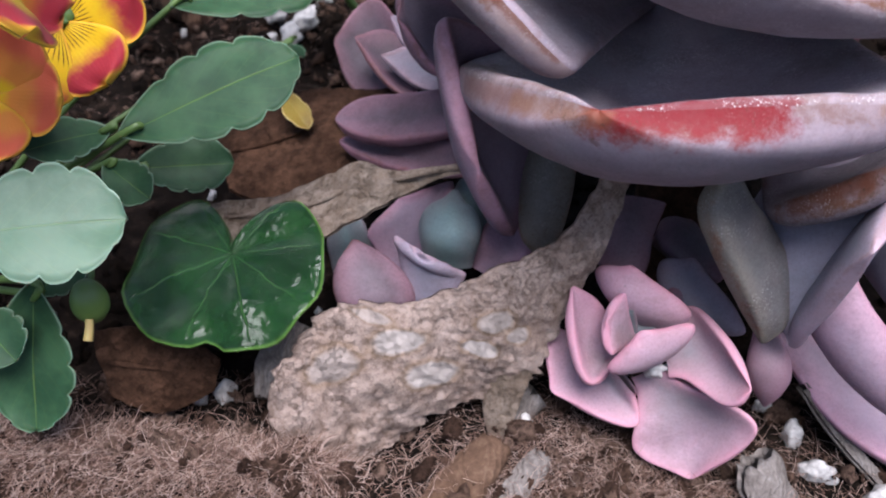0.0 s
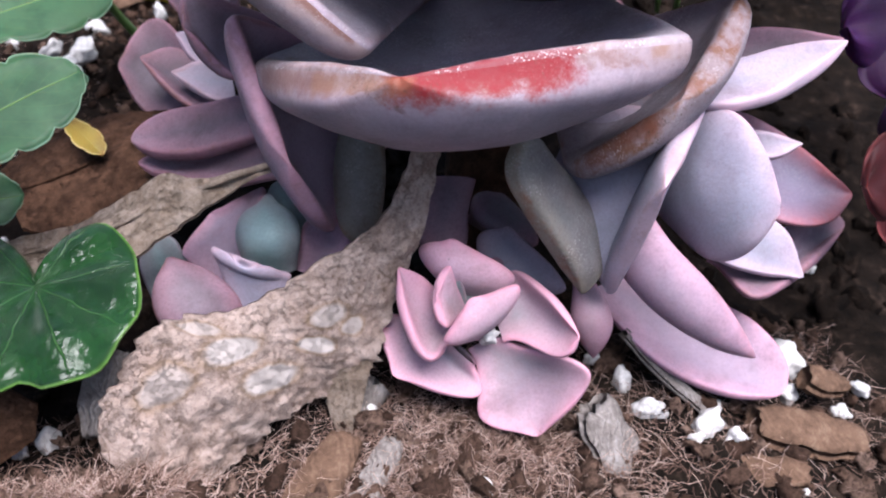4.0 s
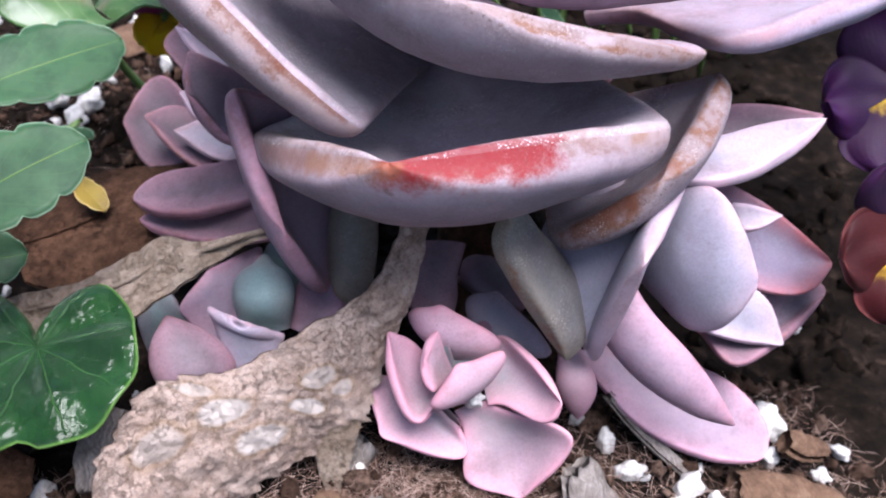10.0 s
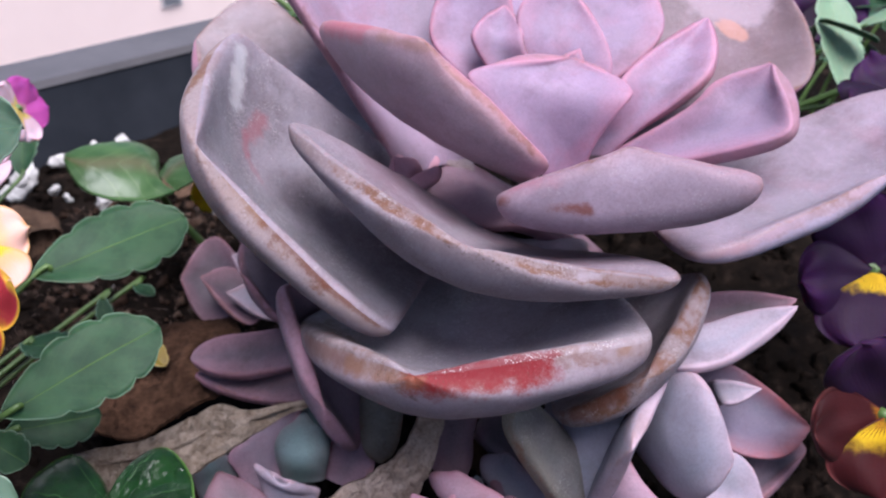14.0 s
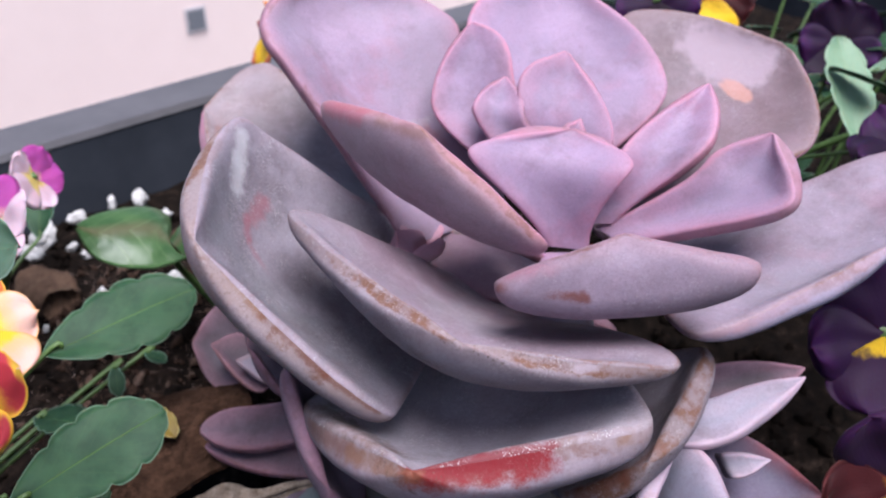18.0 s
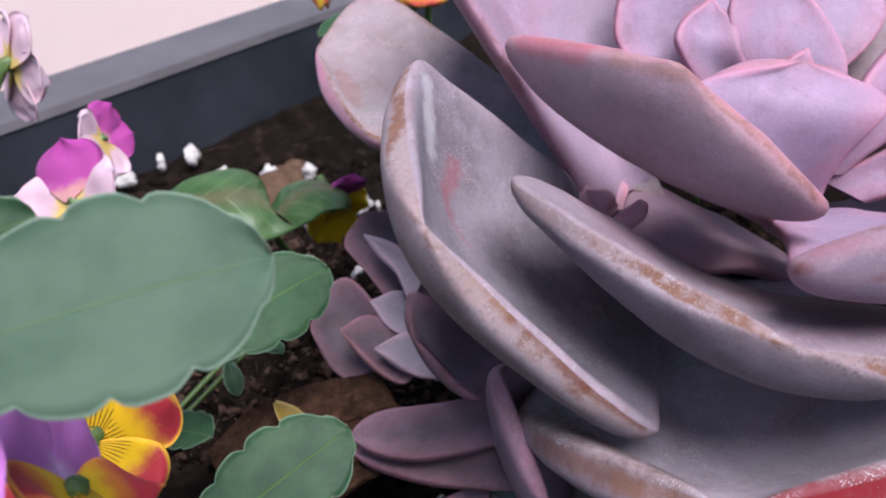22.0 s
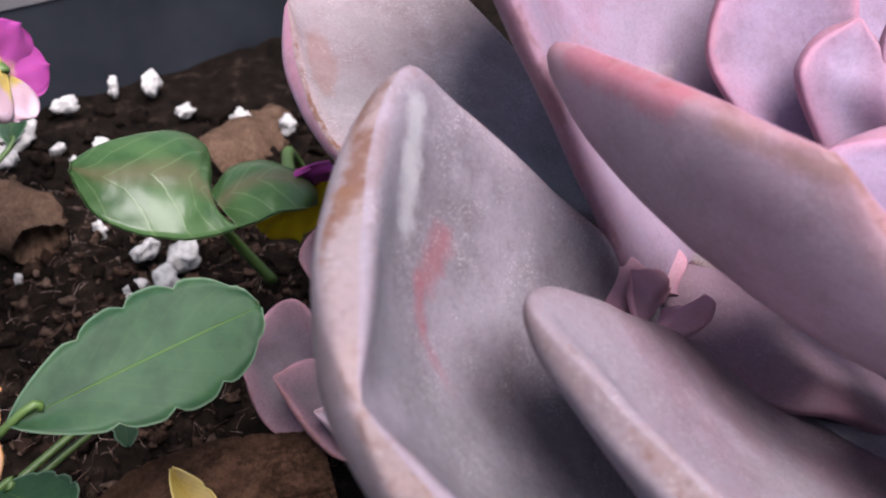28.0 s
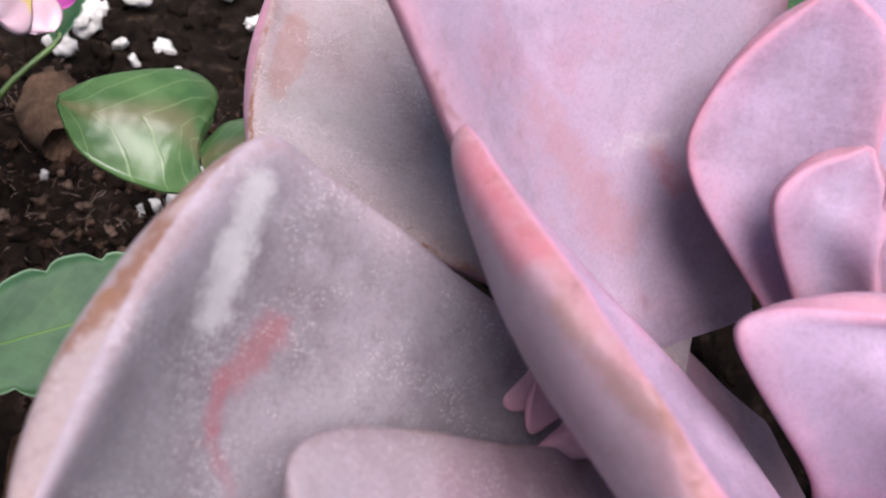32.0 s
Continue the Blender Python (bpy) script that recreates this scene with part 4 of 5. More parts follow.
def sheet(name, lefts, rights, mat, crumple=0.10, arch=0.12, thick=0.08, ragged=0.06, nu=26, nv=56):
    """A crumpled leaf between two margins, in centimetres."""
    verts, uv, faces = [], [], []
    for lay in (0, 1):
        for i in range(nv + 1):
            v = i / nv
            l, r = spline(lefts, v), spline(rights, v)
            ahead = spline(lefts, min(v + 0.02, 1)) + spline(rights, min(v + 0.02, 1)) - spline(lefts, max(v - 0.02, 0)) - spline(rights, max(v - 0.02, 0))
            n = unit(np.cross(r - l, ahead))
            n = n if n[2] > 0 or abs(n[2]) < 0.2 and n[1] < 0 else -n
            wide = np.linalg.norm(r - l)
            for j in range(nu + 1):
                u = j / nu
                p = l * (1 - u) + r * u
                k = Vector(p * 1.1)
                lift = arch * wide * (1 - (2 * u - 1) ** 2) + crumple * (noise.noise(k * 0.9) + 0.6 * noise.noise(k * 2.3) + 0.35 * noise.noise(k * 5.5) + 0.28 * noise.noise(k * 11) + 0.18 * noise.noise(k * 23))
                out = ragged * min(1.0, wide / 4) * (noise.noise(Vector((v * 40, u * 3, 5))) + 0.6 * noise.noise(Vector((v * 110, u * 3, 9)))) * abs(2 * u - 1) ** 4
                p = p + n * (lift - lay * thick) + unit(r - l) * out
                verts.append(p / 100)
                uv.append((u, v))
    m = (nv + 1) * (nu + 1)
    for i in range(nv):
        for j in range(nu):
            a = i * (nu + 1) + j
            faces.append((a, a + 1, a + nu + 2, a + nu + 1))
            faces.append((m + a, m + a + nu + 1, m + a + nu + 2, m + a + 1))
        for j in (0, nu):
            a, c = i * (nu + 1) + j, (i + 1) * (nu + 1) + j
            faces.append((a, c, m + c, m + a))
    for j in range(nu):
        for a in (j, nv * (nu + 1) + j):
            faces.append((a, a + 1, m + a + 1, m + a))
    return mesh_of(name, verts, faces, [mat], None, uv)


def tube(name, points, r0, r1, mat, seg=7, steps=14):
    """A stem through the points, in centimetres."""
    verts, faces = [], []
    for i in range(steps + 1):
        t = i / steps
        p = spline(points, t)
        d = unit(spline(points, min(t + 0.02, 1)) - spline(points, max(t - 0.02, 0)))
        s = unit(np.cross(d, (0.31, 0.9, 0.2)))
        q = np.cross(d, s)
        r = r0 + (r1 - r0) * t
        for k in range(seg):
            a = 2 * math.pi * k / seg
            verts.append((p + s * r * math.cos(a) + q * r * math.sin(a)) / 100)
    for i in range(steps):
        for k in range(seg):
            a, b = i * seg + k, i * seg + (k + 1) % seg
            faces.append((a, b, b + seg, a + seg))
    faces += [tuple(range(seg))[::-1], tuple(range(steps * seg, steps * seg + seg))]
    return mesh_of(name, verts, faces, [mat])


def midrib(lefts, rights, arch, mat, r=0.06):
    """The raised rib down the middle of a dry leaf."""
    points = []
    for l, q in zip(lefts, rights):
        l, q = np.array(l, float), np.array(q, float)
        points.append((l + q) / 2 + np.array((0, 0, arch * np.linalg.norm(q - l) + 0.02)))
    return tube("midrib", points, r, r * 0.4, mat, steps=24)


dry = thing("dry_leaf", (0, 0, 0), "large parched tan leaf with pale oval spots", "leaf", "dry leaves")
part("blade", sheet("blade",
    [(2.45, 10.02, 4.46), (2.14, 9.98, 3.64), (1.61, 9.93, 3.06), (0.72, 9.93, 2.58), (-0.26, 9.79, 2.22), (-1.08, 9.70, 2.31), (-1.63, 9.44, 2.28), (-2.03, 9.03, 1.96), (-2.34, 8.68, 1.57), (-2.34, 8.38, 1.04), (-1.91, 8.23, 0.50)],
    [(2.85, 9.98, 4.39), (2.65, 9.92, 3.42), (2.38, 9.79, 2.67), (2.08, 9.70, 1.97), (1.78, 9.52, 1.30), (1.62, 9.40, 0.93), (1.17, 9.31, 0.66), (0.46, 9.15, 0.54), (-0.23, 8.92, 0.33), (-0.67, 8.65, 0.16), (-1.08, 8.37, 0.16)],
    PARCHED, 0.17, 0.07, ragged=0.26, nu=48, nv=110), dry)
part("torn_lobe", sheet("torn_lobe", [(0.90, 9.37, 0.97), (0.83, 9.22, 0.42), (0.93, 8.98, 0.00)], [(1.65, 9.45, 1.17), (1.41, 9.16, 0.57), (1.19, 8.88, -0.02)], PARCHED_TWO, 0.04, 0.05, nu=10, nv=16), dry)
dry = thing("dry_leaf", (0, 0, 0), "curled withered grey-brown leaf drooping onto the soil", "leaf", "dry leaves")
part("blade", sheet("blade",
    [(0.61, 11.20, 3.82), (-0.09, 11.34, 3.64), (-0.64, 11.48, 3.50), (-1.10, 11.79, 3.43), (-1.90, 11.90, 3.03), (-2.73, 12.01, 2.61), (-3.65, 12.26, 2.33), (-4.27, 12.35, 2.12)],
    [(0.60, 11.12, 3.72), (0.07, 11.20, 3.50), (-0.51, 11.12, 3.25), (-1.15, 11.08, 2.86), (-1.80, 11.05, 2.47), (-2.48, 11.30, 2.27), (-3.38, 11.50, 1.95), (-4.17, 11.69, 1.81)],
    PARCHED_TWO, 0.12, 0.10), dry)
part("midrib", midrib([(0.61, 11.20, 3.82), (-0.09, 11.34, 3.64), (-0.64, 11.48, 3.50), (-1.10, 11.79, 3.43), (-1.90, 11.90, 3.03), (-2.73, 12.01, 2.61), (-3.65, 12.26, 2.33), (-4.27, 12.35, 2.12)], [(0.60, 11.12, 3.72), (0.07, 11.20, 3.50), (-0.51, 11.12, 3.25), (-1.15, 11.08, 2.86), (-1.80, 11.05, 2.47), (-2.48, 11.30, 2.27), (-3.38, 11.50, 1.95), (-4.17, 11.69, 1.81)], 0.10, PARCHED_TWO), dry)
dry = thing("dry_leaf", (0, 0, 0), "flat dark brown fallen leaf on the soil", "leaf", "dry leaves")
part("blade", sheet("blade", [(-0.92, 16.35, 2.20), (-2.08, 16.29, 2.29), (-3.47, 16.06, 2.10), (-4.49, 15.49, 1.76)], [(-0.56, 14.22, 1.91), (-1.66, 13.90, 1.86), (-2.97, 13.38, 1.48), (-3.90, 13.65, 1.56)], BROWN, 0.10, 0.05), dry)
part("midrib", midrib([(-0.92, 16.35, 2.20), (-2.08, 16.29, 2.29), (-3.47, 16.06, 2.10), (-4.49, 15.49, 1.76)], [(-0.56, 14.22, 1.91), (-1.66, 13.90, 1.86), (-2.97, 13.38, 1.48), (-3.90, 13.65, 1.56)], 0.05, BROWN), dry)
dry = thing("dry_leaf", (0, 0, 0), "dark brown rotting leaf beneath the glossy leaf", "leaf", "dry leaves")
part("blade", sheet("blade", [(-5.34, 9.78, 1.58), (-4.63, 9.83, 1.65), (-3.83, 9.72, 1.51), (-3.35, 9.63, 1.09)], [(-5.06, 9.29, 0.68), (-4.47, 9.18, 0.39), (-4.04, 9.30, 0.38), (-3.49, 9.48, 0.59)], BROWN, 0.10, 0.05), dry)
part("midrib", midrib([(-5.34, 9.78, 1.58), (-4.63, 9.83, 1.65), (-3.83, 9.72, 1.51), (-3.35, 9.63, 1.09)], [(-5.06, 9.29, 0.68), (-4.47, 9.18, 0.39), (-4.04, 9.30, 0.38), (-3.49, 9.48, 0.59)], 0.05, BROWN), dry)
fallen = thing("yellow_leaf", (0, 0, 0), "small yellowed leaf lying on brown leaf", "leaf")
part("blade", flat_leaf("blade", (-3.06, 15.43, 2.73), (-2.40, 14.53, 2.44), 0.55, YELLOW, scallops=3), fallen)


# ---- pansies ----
nm = Nodes("stem_green")
STEM = nm.finish(nm.ramp(nm.noise(120.0), [(0.3, (0.045, 0.085, 0.02)), (0.7, (0.085, 0.15, 0.035))]), 0.5)


def petal_skin(name, inner, mid, outer, throat=0.30, band=0.62, whisker=0.0, rim=None):
    n = Nodes(name)
    x, y = n.uv()
    wob = n.math("ADD", y, n.math("MULTIPLY", n.math("SUBTRACT", n.noise(350.0, 4.0), 0.5), 0.3))
    col = n.mix(n.step(wob, throat - 0.08, throat + 0.10), inner, mid)
    col = n.mix(n.step(wob, band, band + 0.28), col, outer)
    if whisker:
        lines = n.math("SINE", n.math("MULTIPLY", x, 95.0))
        dark = n.math("MULTIPLY", n.step(lines, 0.55, 0.8), n.math("SUBTRACT", 1.0, n.step(wob, whisker * 0.6, whisker)))
        col = n.mix(dark, col, (0.035, 0.008, 0.008))
    if rim:
        col = n.mix(n.math("SUBTRACT", 1.0, n.step(n.edge(), 0.0, 0.0007)), col, rim)
    streak = n.math("MULTIPLY", n.math("ABSOLUTE", n.math("SINE", n.math("MULTIPLY", x, 60.0))), 0.15)
    return n.finish(col, 0.6, n.math("ADD", streak, n.noise(900.0, 4.0)), 0.25, 0.0003, Specular_IOR_Level=0.12, Sheen_Weight=0.03,
                    Subsurface_Weight=0.15, Subsurface_Scale=0.001)


GOLD, ORANGE, CRIMSON = (0.544, 0.340, 0.007), (0.490, 0.136, 0.020), (0.286, 0.024, 0.034)
PETALS = {
    "orange": petal_skin("orange_petal", GOLD, (0.517, 0.177, 0.034), (0.490, 0.095, 0.048), 0.25, 0.5, 0.0, (0.578, 0.306, 0.034)),
    "crimson": petal_skin("crimson_petal", GOLD, (0.449, 0.150, 0.020), CRIMSON, 0.42, 0.48, 0.0, (0.530, 0.204, 0.041)),
    "lip": petal_skin("yellow_lip", (0.374, 0.136, 0.007), GOLD, (0.408, 0.054, 0.054), 0.12, 0.66, 0.45, (0.544, 0.272, 0.034)),
    "flame": petal_skin("flame_petal", (0.30, 0.12, 0.01), GOLD, CRIMSON, 0.06, 0.44, 0.42, (0.60, 0.34, 0.03)),
    "peach": petal_skin("peach_petal", (0.558, 0.374, 0.020), (0.544, 0.326, 0.177), (0.544, 0.340, 0.286), 0.42, 0.5, 0.0, (0.558, 0.286, 0.109)),
    "purple": petal_skin("purple_petal", (0.010, 0.001, 0.014), (0.012, 0.002, 0.018), (0.026, 0.004, 0.036), 0.3, 0.6),
    "lilac": petal_skin("lilac_petal", (0.374, 0.238, 0.408), (0.313, 0.109, 0.313), (0.340, 0.129, 0.354), 0.3, 0.6),
    "dark": petal_skin("dark_purple_petal", (0.007, 0.001, 0.007), (0.008, 0.001, 0.011), (0.019, 0.003, 0.024), 0.3, 0.7),
    "wine": petal_skin("wine_petal", (0.40, 0.16, 0.004), (0.030, 0.003, 0.004), (0.024, 0.003, 0.004), 0.10, 0.5, 0.0, (0.09, 0.02, 0.02)),
    "winelip": petal_skin("wine_lip", (0.34, 0.13, 0.006), GOLD, (0.030, 0.003, 0.004), 0.10, 0.20, 0.3, (0.09, 0.02, 0.02)),
    "darklip": petal_skin("dark_lip", GOLD, (0.014, 0.002, 0.018), (0.020, 0.003, 0.027), 0.2, 0.7, 0.2),
    "yellow": petal_skin("yellow_petal", GOLD, (0.558, 0.381, 0.007), (0.544, 0.408, 0.014), 0.3, 0.8, 0.42),
    "white": petal_skin("blush_petal", (0.46, 0.34, 0.10), (0.45, 0.31, 0.36), (0.48, 0.34, 0.40), 0.28, 0.55),
    "magenta": petal_skin("magenta_petal", (0.408, 0.204, 0.204), (0.313, 0.054, 0.231), (0.272, 0.041, 0.204), 0.25, 0.6),
}


def petal(name, root, ahead, side, length, width, mat, cup=0.18, ruffle=0.16, seed=0.0, nu=14, nv=16, thick=0.035):
    ahead, side = unit(np.array(ahead, float)), unit(np.array(side, float))
    n = np.cross(side, ahead)
    root = np.array(root, float)
    verts, uv, ed, faces = [], [], [], []
    for lay in (0, 1):
        for i in range(nv + 1):
            v = i / nv
            w = width / 2 * (0.10 + 0.90 * math.sin(math.pi / 2 * min(v * 1.5, 1.0))) * math.sqrt(max(1 - max((v - 0.55) / 0.45, 0) ** 2.4, 0.0004))
            for j in range(nu + 1):
                u = -1 + 2 * j / nu
                lift = cup * length * (v * v - 0.3 * v) + ruffle * length * v * noise.noise(Vector((u * 1.6 + seed, v * 2.0, seed * 2.1))) - 0.10 * width * u * u * v
                p = root + ahead * length * v + side * w * u + n * (lift - lay * thick)
                verts.append(p / 100)
                uv.append(((u + 1) / 2, v))
                ed.append(min(w * (1 - abs(u)), length * (1 - v) * 0.7) / 100)
    m = (nv + 1) * (nu + 1)
    for i in range(nv):
        for j in range(nu):
            a = i * (nu + 1) + j
            faces.append((a, a + 1, a + nu + 2, a + nu + 1))
            faces.append((m + a, m + a + nu + 1, m + a + nu + 2, m + a + 1))
        for j in (0, nu):
            a, c = i * (nu + 1) + j, (i + 1) * (nu + 1) + j
            faces.append((a, c, m + c, m + a))
    for j in range(nu):
        a = nv * (nu + 1) + j
        faces.append((a, a + 1, m + a + 1, m + a))
    return mesh_of(name, verts, faces, [mat], None, uv, ed)


def pansy(plant, centre, facing, size, tops, sides, lip, roll=0.0, soil=None):
    """A five-petalled flower on its stalk."""
    c, f = np.array(centre, float), unit(np.array(facing, float))
    up = unit(np.array((0, 0, 1.0)) - f * f[2]) if abs(f[2]) < 0.95 else unit(np.array((0, 1.0, 0)) - f * f[1])
    right = np.cross(up, f)
    foot = np.array(soil if soil is not None else (c[0] - f[0] * 2, c[1] - f[1] * 2, 0.0), float)
    stalk = adopt(new("flower", tube("flower", [foot, foot * 0.4 + c * 0.6 - f * 0.8 + np.array((0, 0, 0.5)), c - f * 0.25, c - f * 0.02], 0.11, 0.13, STEM)), plant)
    for k, (angle, mat, s, w, back) in enumerate(((28, tops, 1.0, 1.05, 0.10), (-28, tops, 1.0, 1.05, 0.07), (105, sides, 0.9, 0.95, 0.03), (-105, sides, 0.9, 0.95, 0.0), (180, lip, 0.95, 1.25, -0.05))):
        a = radians(angle + roll)
        ahead = up * math.cos(a) + right * math.sin(a)
        side = np.cross(f, ahead)
        me = petal("petal", c - f * back * size, ahead + f * 0.12, -side, size * s, size * w, PETALS[mat], seed=k * 3.7 + c[0])
        ob = new("petal", me)
        ob.parent = stalk
    return stalk


def viola_leaf(plant, base, tip, width, soil=None, mat=None, **more):
    me = flat_leaf("leaf", base, tip, width, mat or VIOLA, **more)
    ob = adopt(new("leaf", me), plant)
    if soil is not None:
        b, s = np.array(base, float), np.array(soil, float)
        stem = tube("leaf_stalk", [s, s * 0.5 + b * 0.5 + np.array((0, 0, 0.5)), b, b + (np.array(tip) - b) * 0.12], 0.07, 0.05, STEM)
        st = new("leaf_stalk", stem)
        st.parent = ob
    return ob


FRONT = (-9.5, 11.5, 0.0)
PALE_LEAF = leafy("pale_viola_leaf", (0.10, 0.16, 0.11), (0.075, 0.13, 0.085), (0.13, 0.19, 0.10), veins=7.0, vein_amount=0.15)
SMOOTH_LEAF = leafy("smooth_viola_leaf", (0.050, 0.086, 0.057), (0.034, 0.066, 0.042), (0.066, 0.105, 0.05), 0.55, 0.12, 7.0, 0.05)
plant = thing("pansy_plant", V(*FRONT), "orange and crimson pansy with scalloped green leaves", "pansy", "pansies")
viola_leaf(plant, (-4.62, 14.65, 4.81), (-1.70, 16.25, 5.10), 1.75, FRONT, fold=0.06, droop=0.03, up=(0, -0.55, 0.85))
viola_leaf(plant, (-4.43, 10.75, 4.60), (-1.95, 11.89, 5.28), 1.55, FRONT, fold=0.06, droop=0.02, up=(0, -0.55, 0.85))
viola_leaf(plant, (-5.98, 8.40, 4.63), (-3.84, 8.90, 4.59), 1.6, FRONT, up=(0, -0.6, 0.8), mat=PALE_LEAF)
viola_leaf(plant, (-5.47, 9.10, 3.27), (-5.60, 7.88, 1.49), 1.25, FRONT, up=(0, -0.6, 0.8))
viola_leaf(plant, (-6.19, 8.60, 3.30), (-5.54, 8.12, 2.72), 0.9, FRONT, up=(0, -0.6, 0.8))
viola_leaf(plant, (-4.99, 12.17, 3.05), (-3.36, 12.42, 3.05), 1.05, FRONT, up=(0, -0.6, 0.8))
viola_leaf(plant, (-5.11, 11.48, 3.63), (-4.36, 10.98, 3.34), 0.75, FRONT, up=(0, -0.6, 0.8))
viola_leaf(plant, (-4.64, 10.95, 4.56), (-5.52, 10.12, 4.81), 0.75, FRONT, up=(0, -0.6, 0.8))
viola_leaf(plant, (-5.75, 9.44, 2.74), (-5.01, 9.78, 3.15), 0.7, FRONT, up=(0, -0.6, 0.8))
viola_leaf(plant, (-5.66, 8.48, 10.10), (-2.60, 8.96, 10.42), 1.85, FRONT, up=(0, -0.5, 0.85), fold=0.06, mat=SMOOTH_LEAF, scallops=5, depth=0.15)
viola_leaf(plant, (-6.20, 8.34, 10.69), (-5.15, 10.01, 12.18), 1.05, FRONT, up=(0.3, -0.7, 0.6), mat=SMOOTH_LEAF)
viola_leaf(plant, (-6.66, 9.95, 9.64), (-4.74, 10.61, 10.16), 1.1, FRONT, up=(0, -0.5, 0.85))
viola_leaf(plant, (-7.73, 15.33, 11.46), (-5.73, 15.64, 11.82), 0.95, FRONT)
viola_leaf(plant, (-3.87, 16.77, 2.89), (-3.73, 16.00, 2.59), 0.4, FRONT)
viola_leaf(plant, (-3.25, 17.31, 2.78), (-2.75, 16.90, 2.74), 0.4, FRONT)
viola_leaf(plant, (-5.27, 15.18, 2.87), (-4.19, 14.50, 3.16), 1.0, FRONT)
pansy(plant, (-5.41, 11.96, 5.78), (0.10, -0.80, 0.55), 1.3, "flame", "flame", "flame", 40, FRONT)
pansy(plant, (-5.83, 10.15, 5.64), (0.15, -0.80, 0.50), 1.05, "orange", "orange", "orange", 70, FRONT)
pansy(plant, (-4.80, 9.34, 7.70), (0.80, 0.15, 0.45), 1.2, "lilac", "crimson", "flame", 55, FRONT)
pansy(plant, (-5.08, 13.22, 6.50), (0.6, -0.5, 0.6), 1.2, "orange", "peach", "peach", 0, FRONT)
pansy(plant, (-5.53, 7.43, 10.15), (-0.5, 0.3, -0.5), 1.3, "lilac", "lilac", "lilac", 30, FRONT)
pansy(plant, (-6.77, 13.37, 11.47), (0.5, -0.8, 0.2), 1.05, "yellow", "yellow", "yellow", 60, FRONT)
bud = adopt(new("seed_pod", tube("seed_pod", [(-4.93, 9.55, 3.19), (-4.76, 9.35, 3.25), (-4.78, 9.22, 3.10)], 0.05, 0.05, STEM)), plant)
pod = bmesh.new()
bmesh.ops.create_icosphere(pod, subdivisions=3, radius=0.0026)
for v in pod.verts:
    k = 1 + 0.05 * math.cos(3 * math.atan2(v.co.y, v.co.x))
    v.co = Vector((v.co.x * k, v.co.y * k, v.co.z * 1.35 - 0.6 * max(-v.co.z - 0.0018, 0)))
    v.co += V(*(-4.74, 9.01, 3.00))
me = bpy.data.meshes.new("capsule")
pod.to_mesh(me)
pod.free()
me.materials.append(STEM)
me.polygons.foreach_set("use_smooth", [True] * len(me.polygons))
new("capsule", me).parent = bud
new("style", tube("style", [(-4.70, 8.77, 2.87), (-4.70, 8.69, 2.77), (-4.72, 8.58, 2.64)], 0.06, 0.07, YELLOW)).parent = bud

SIDE = (-8.5, 21.0, 0.6)
plant = thing("pansy_plant", V(*SIDE), "blush pink pansy flowers near the planter wall", "pansy", "pansies")
pansy(plant, (-6.35, 18.80, 5.75), (-0.45, -0.45, 0.75), 1.35, "white", "white", "magenta", 150, SIDE)
pansy(plant, (-7.30, 21.60, 7.55), (0.75, 0.45, -0.25), 1.2, "white", "white", "white", 10, SIDE)
pansy(plant, (-5.95, 21.53, 5.70), (0.80, -0.35, 0.35), 0.95, "magenta", "white", "white", 80, SIDE)
viola_leaf(plant, (-6.86, 23.58, 2.91), (-6.83, 24.84, 3.98), 0.9, SIDE)
viola_leaf(plant, (-7.98, 20.63, 4.52), (-6.36, 20.65, 5.06), 1.3, SIDE)

BED = (-0.5, 23.6, 1.2)
plant = thing("pansy_plant", V(*BED), "wilted magenta and yellow pansy flower on soil", "pansy", "pansies")
pansy(plant, (-1.11, 20.12, 3.98), (0.4, -0.7, -0.3), 1.0, "magenta", "yellow", "yellow", 0, BED)

RIM = (3.0, 29.0, 1.2)
plant = thing("pansy_plant", V(*RIM), "yellow and rose pansies leaning over the planter rim", "pansy", "pansies")
pansy(plant, (2.95, 28.48, 6.91), (-0.3, -0.85, 0.35), 1.35, "crimson", "peach", "lip", 0, RIM)
pansy(plant, (0.34, 31.03, 6.28), (-0.9, -0.1, 0.2), 1.4, "crimson", "crimson", "lip", 30, RIM)
pansy(plant, (2.10, 27.98, 9.12), (-0.2, -0.8, 0.4), 1.2, "magenta", "white", "lip", 0, RIM)
viola_leaf(plant, (1.53, 26.02, 6.59), (-0.66, 25.12, 6.37), 1.3, RIM)

RIGHT = (14.5, 12.0, -0.3)
plant = thing("pansy_plant", V(*RIGHT), "deep purple and wine-red pansies with yellow centres", "pansy", "pansies")
pansy(plant, (12.25, 11.79, 4.85), (-0.35, -0.75, 0.5), 1.75, "purple", "purple", "darklip", 0, RIGHT)
pansy(plant, (10.95, 9.05, 3.56), (-0.3, -0.85, 0.35), 1.6, "dark", "wine", "winelip", 0, RIGHT)
pansy(plant, (15.06, 15.45, 7.06), (-0.2, -0.3, 0.9), 1.7, "dark", "purple", "dark", 60, RIGHT)
pansy(plant, (14.67, 14.20, 5.32), (-0.6, -0.6, 0.4), 1.8, "dark", "purple", "dark", 20, RIGHT)

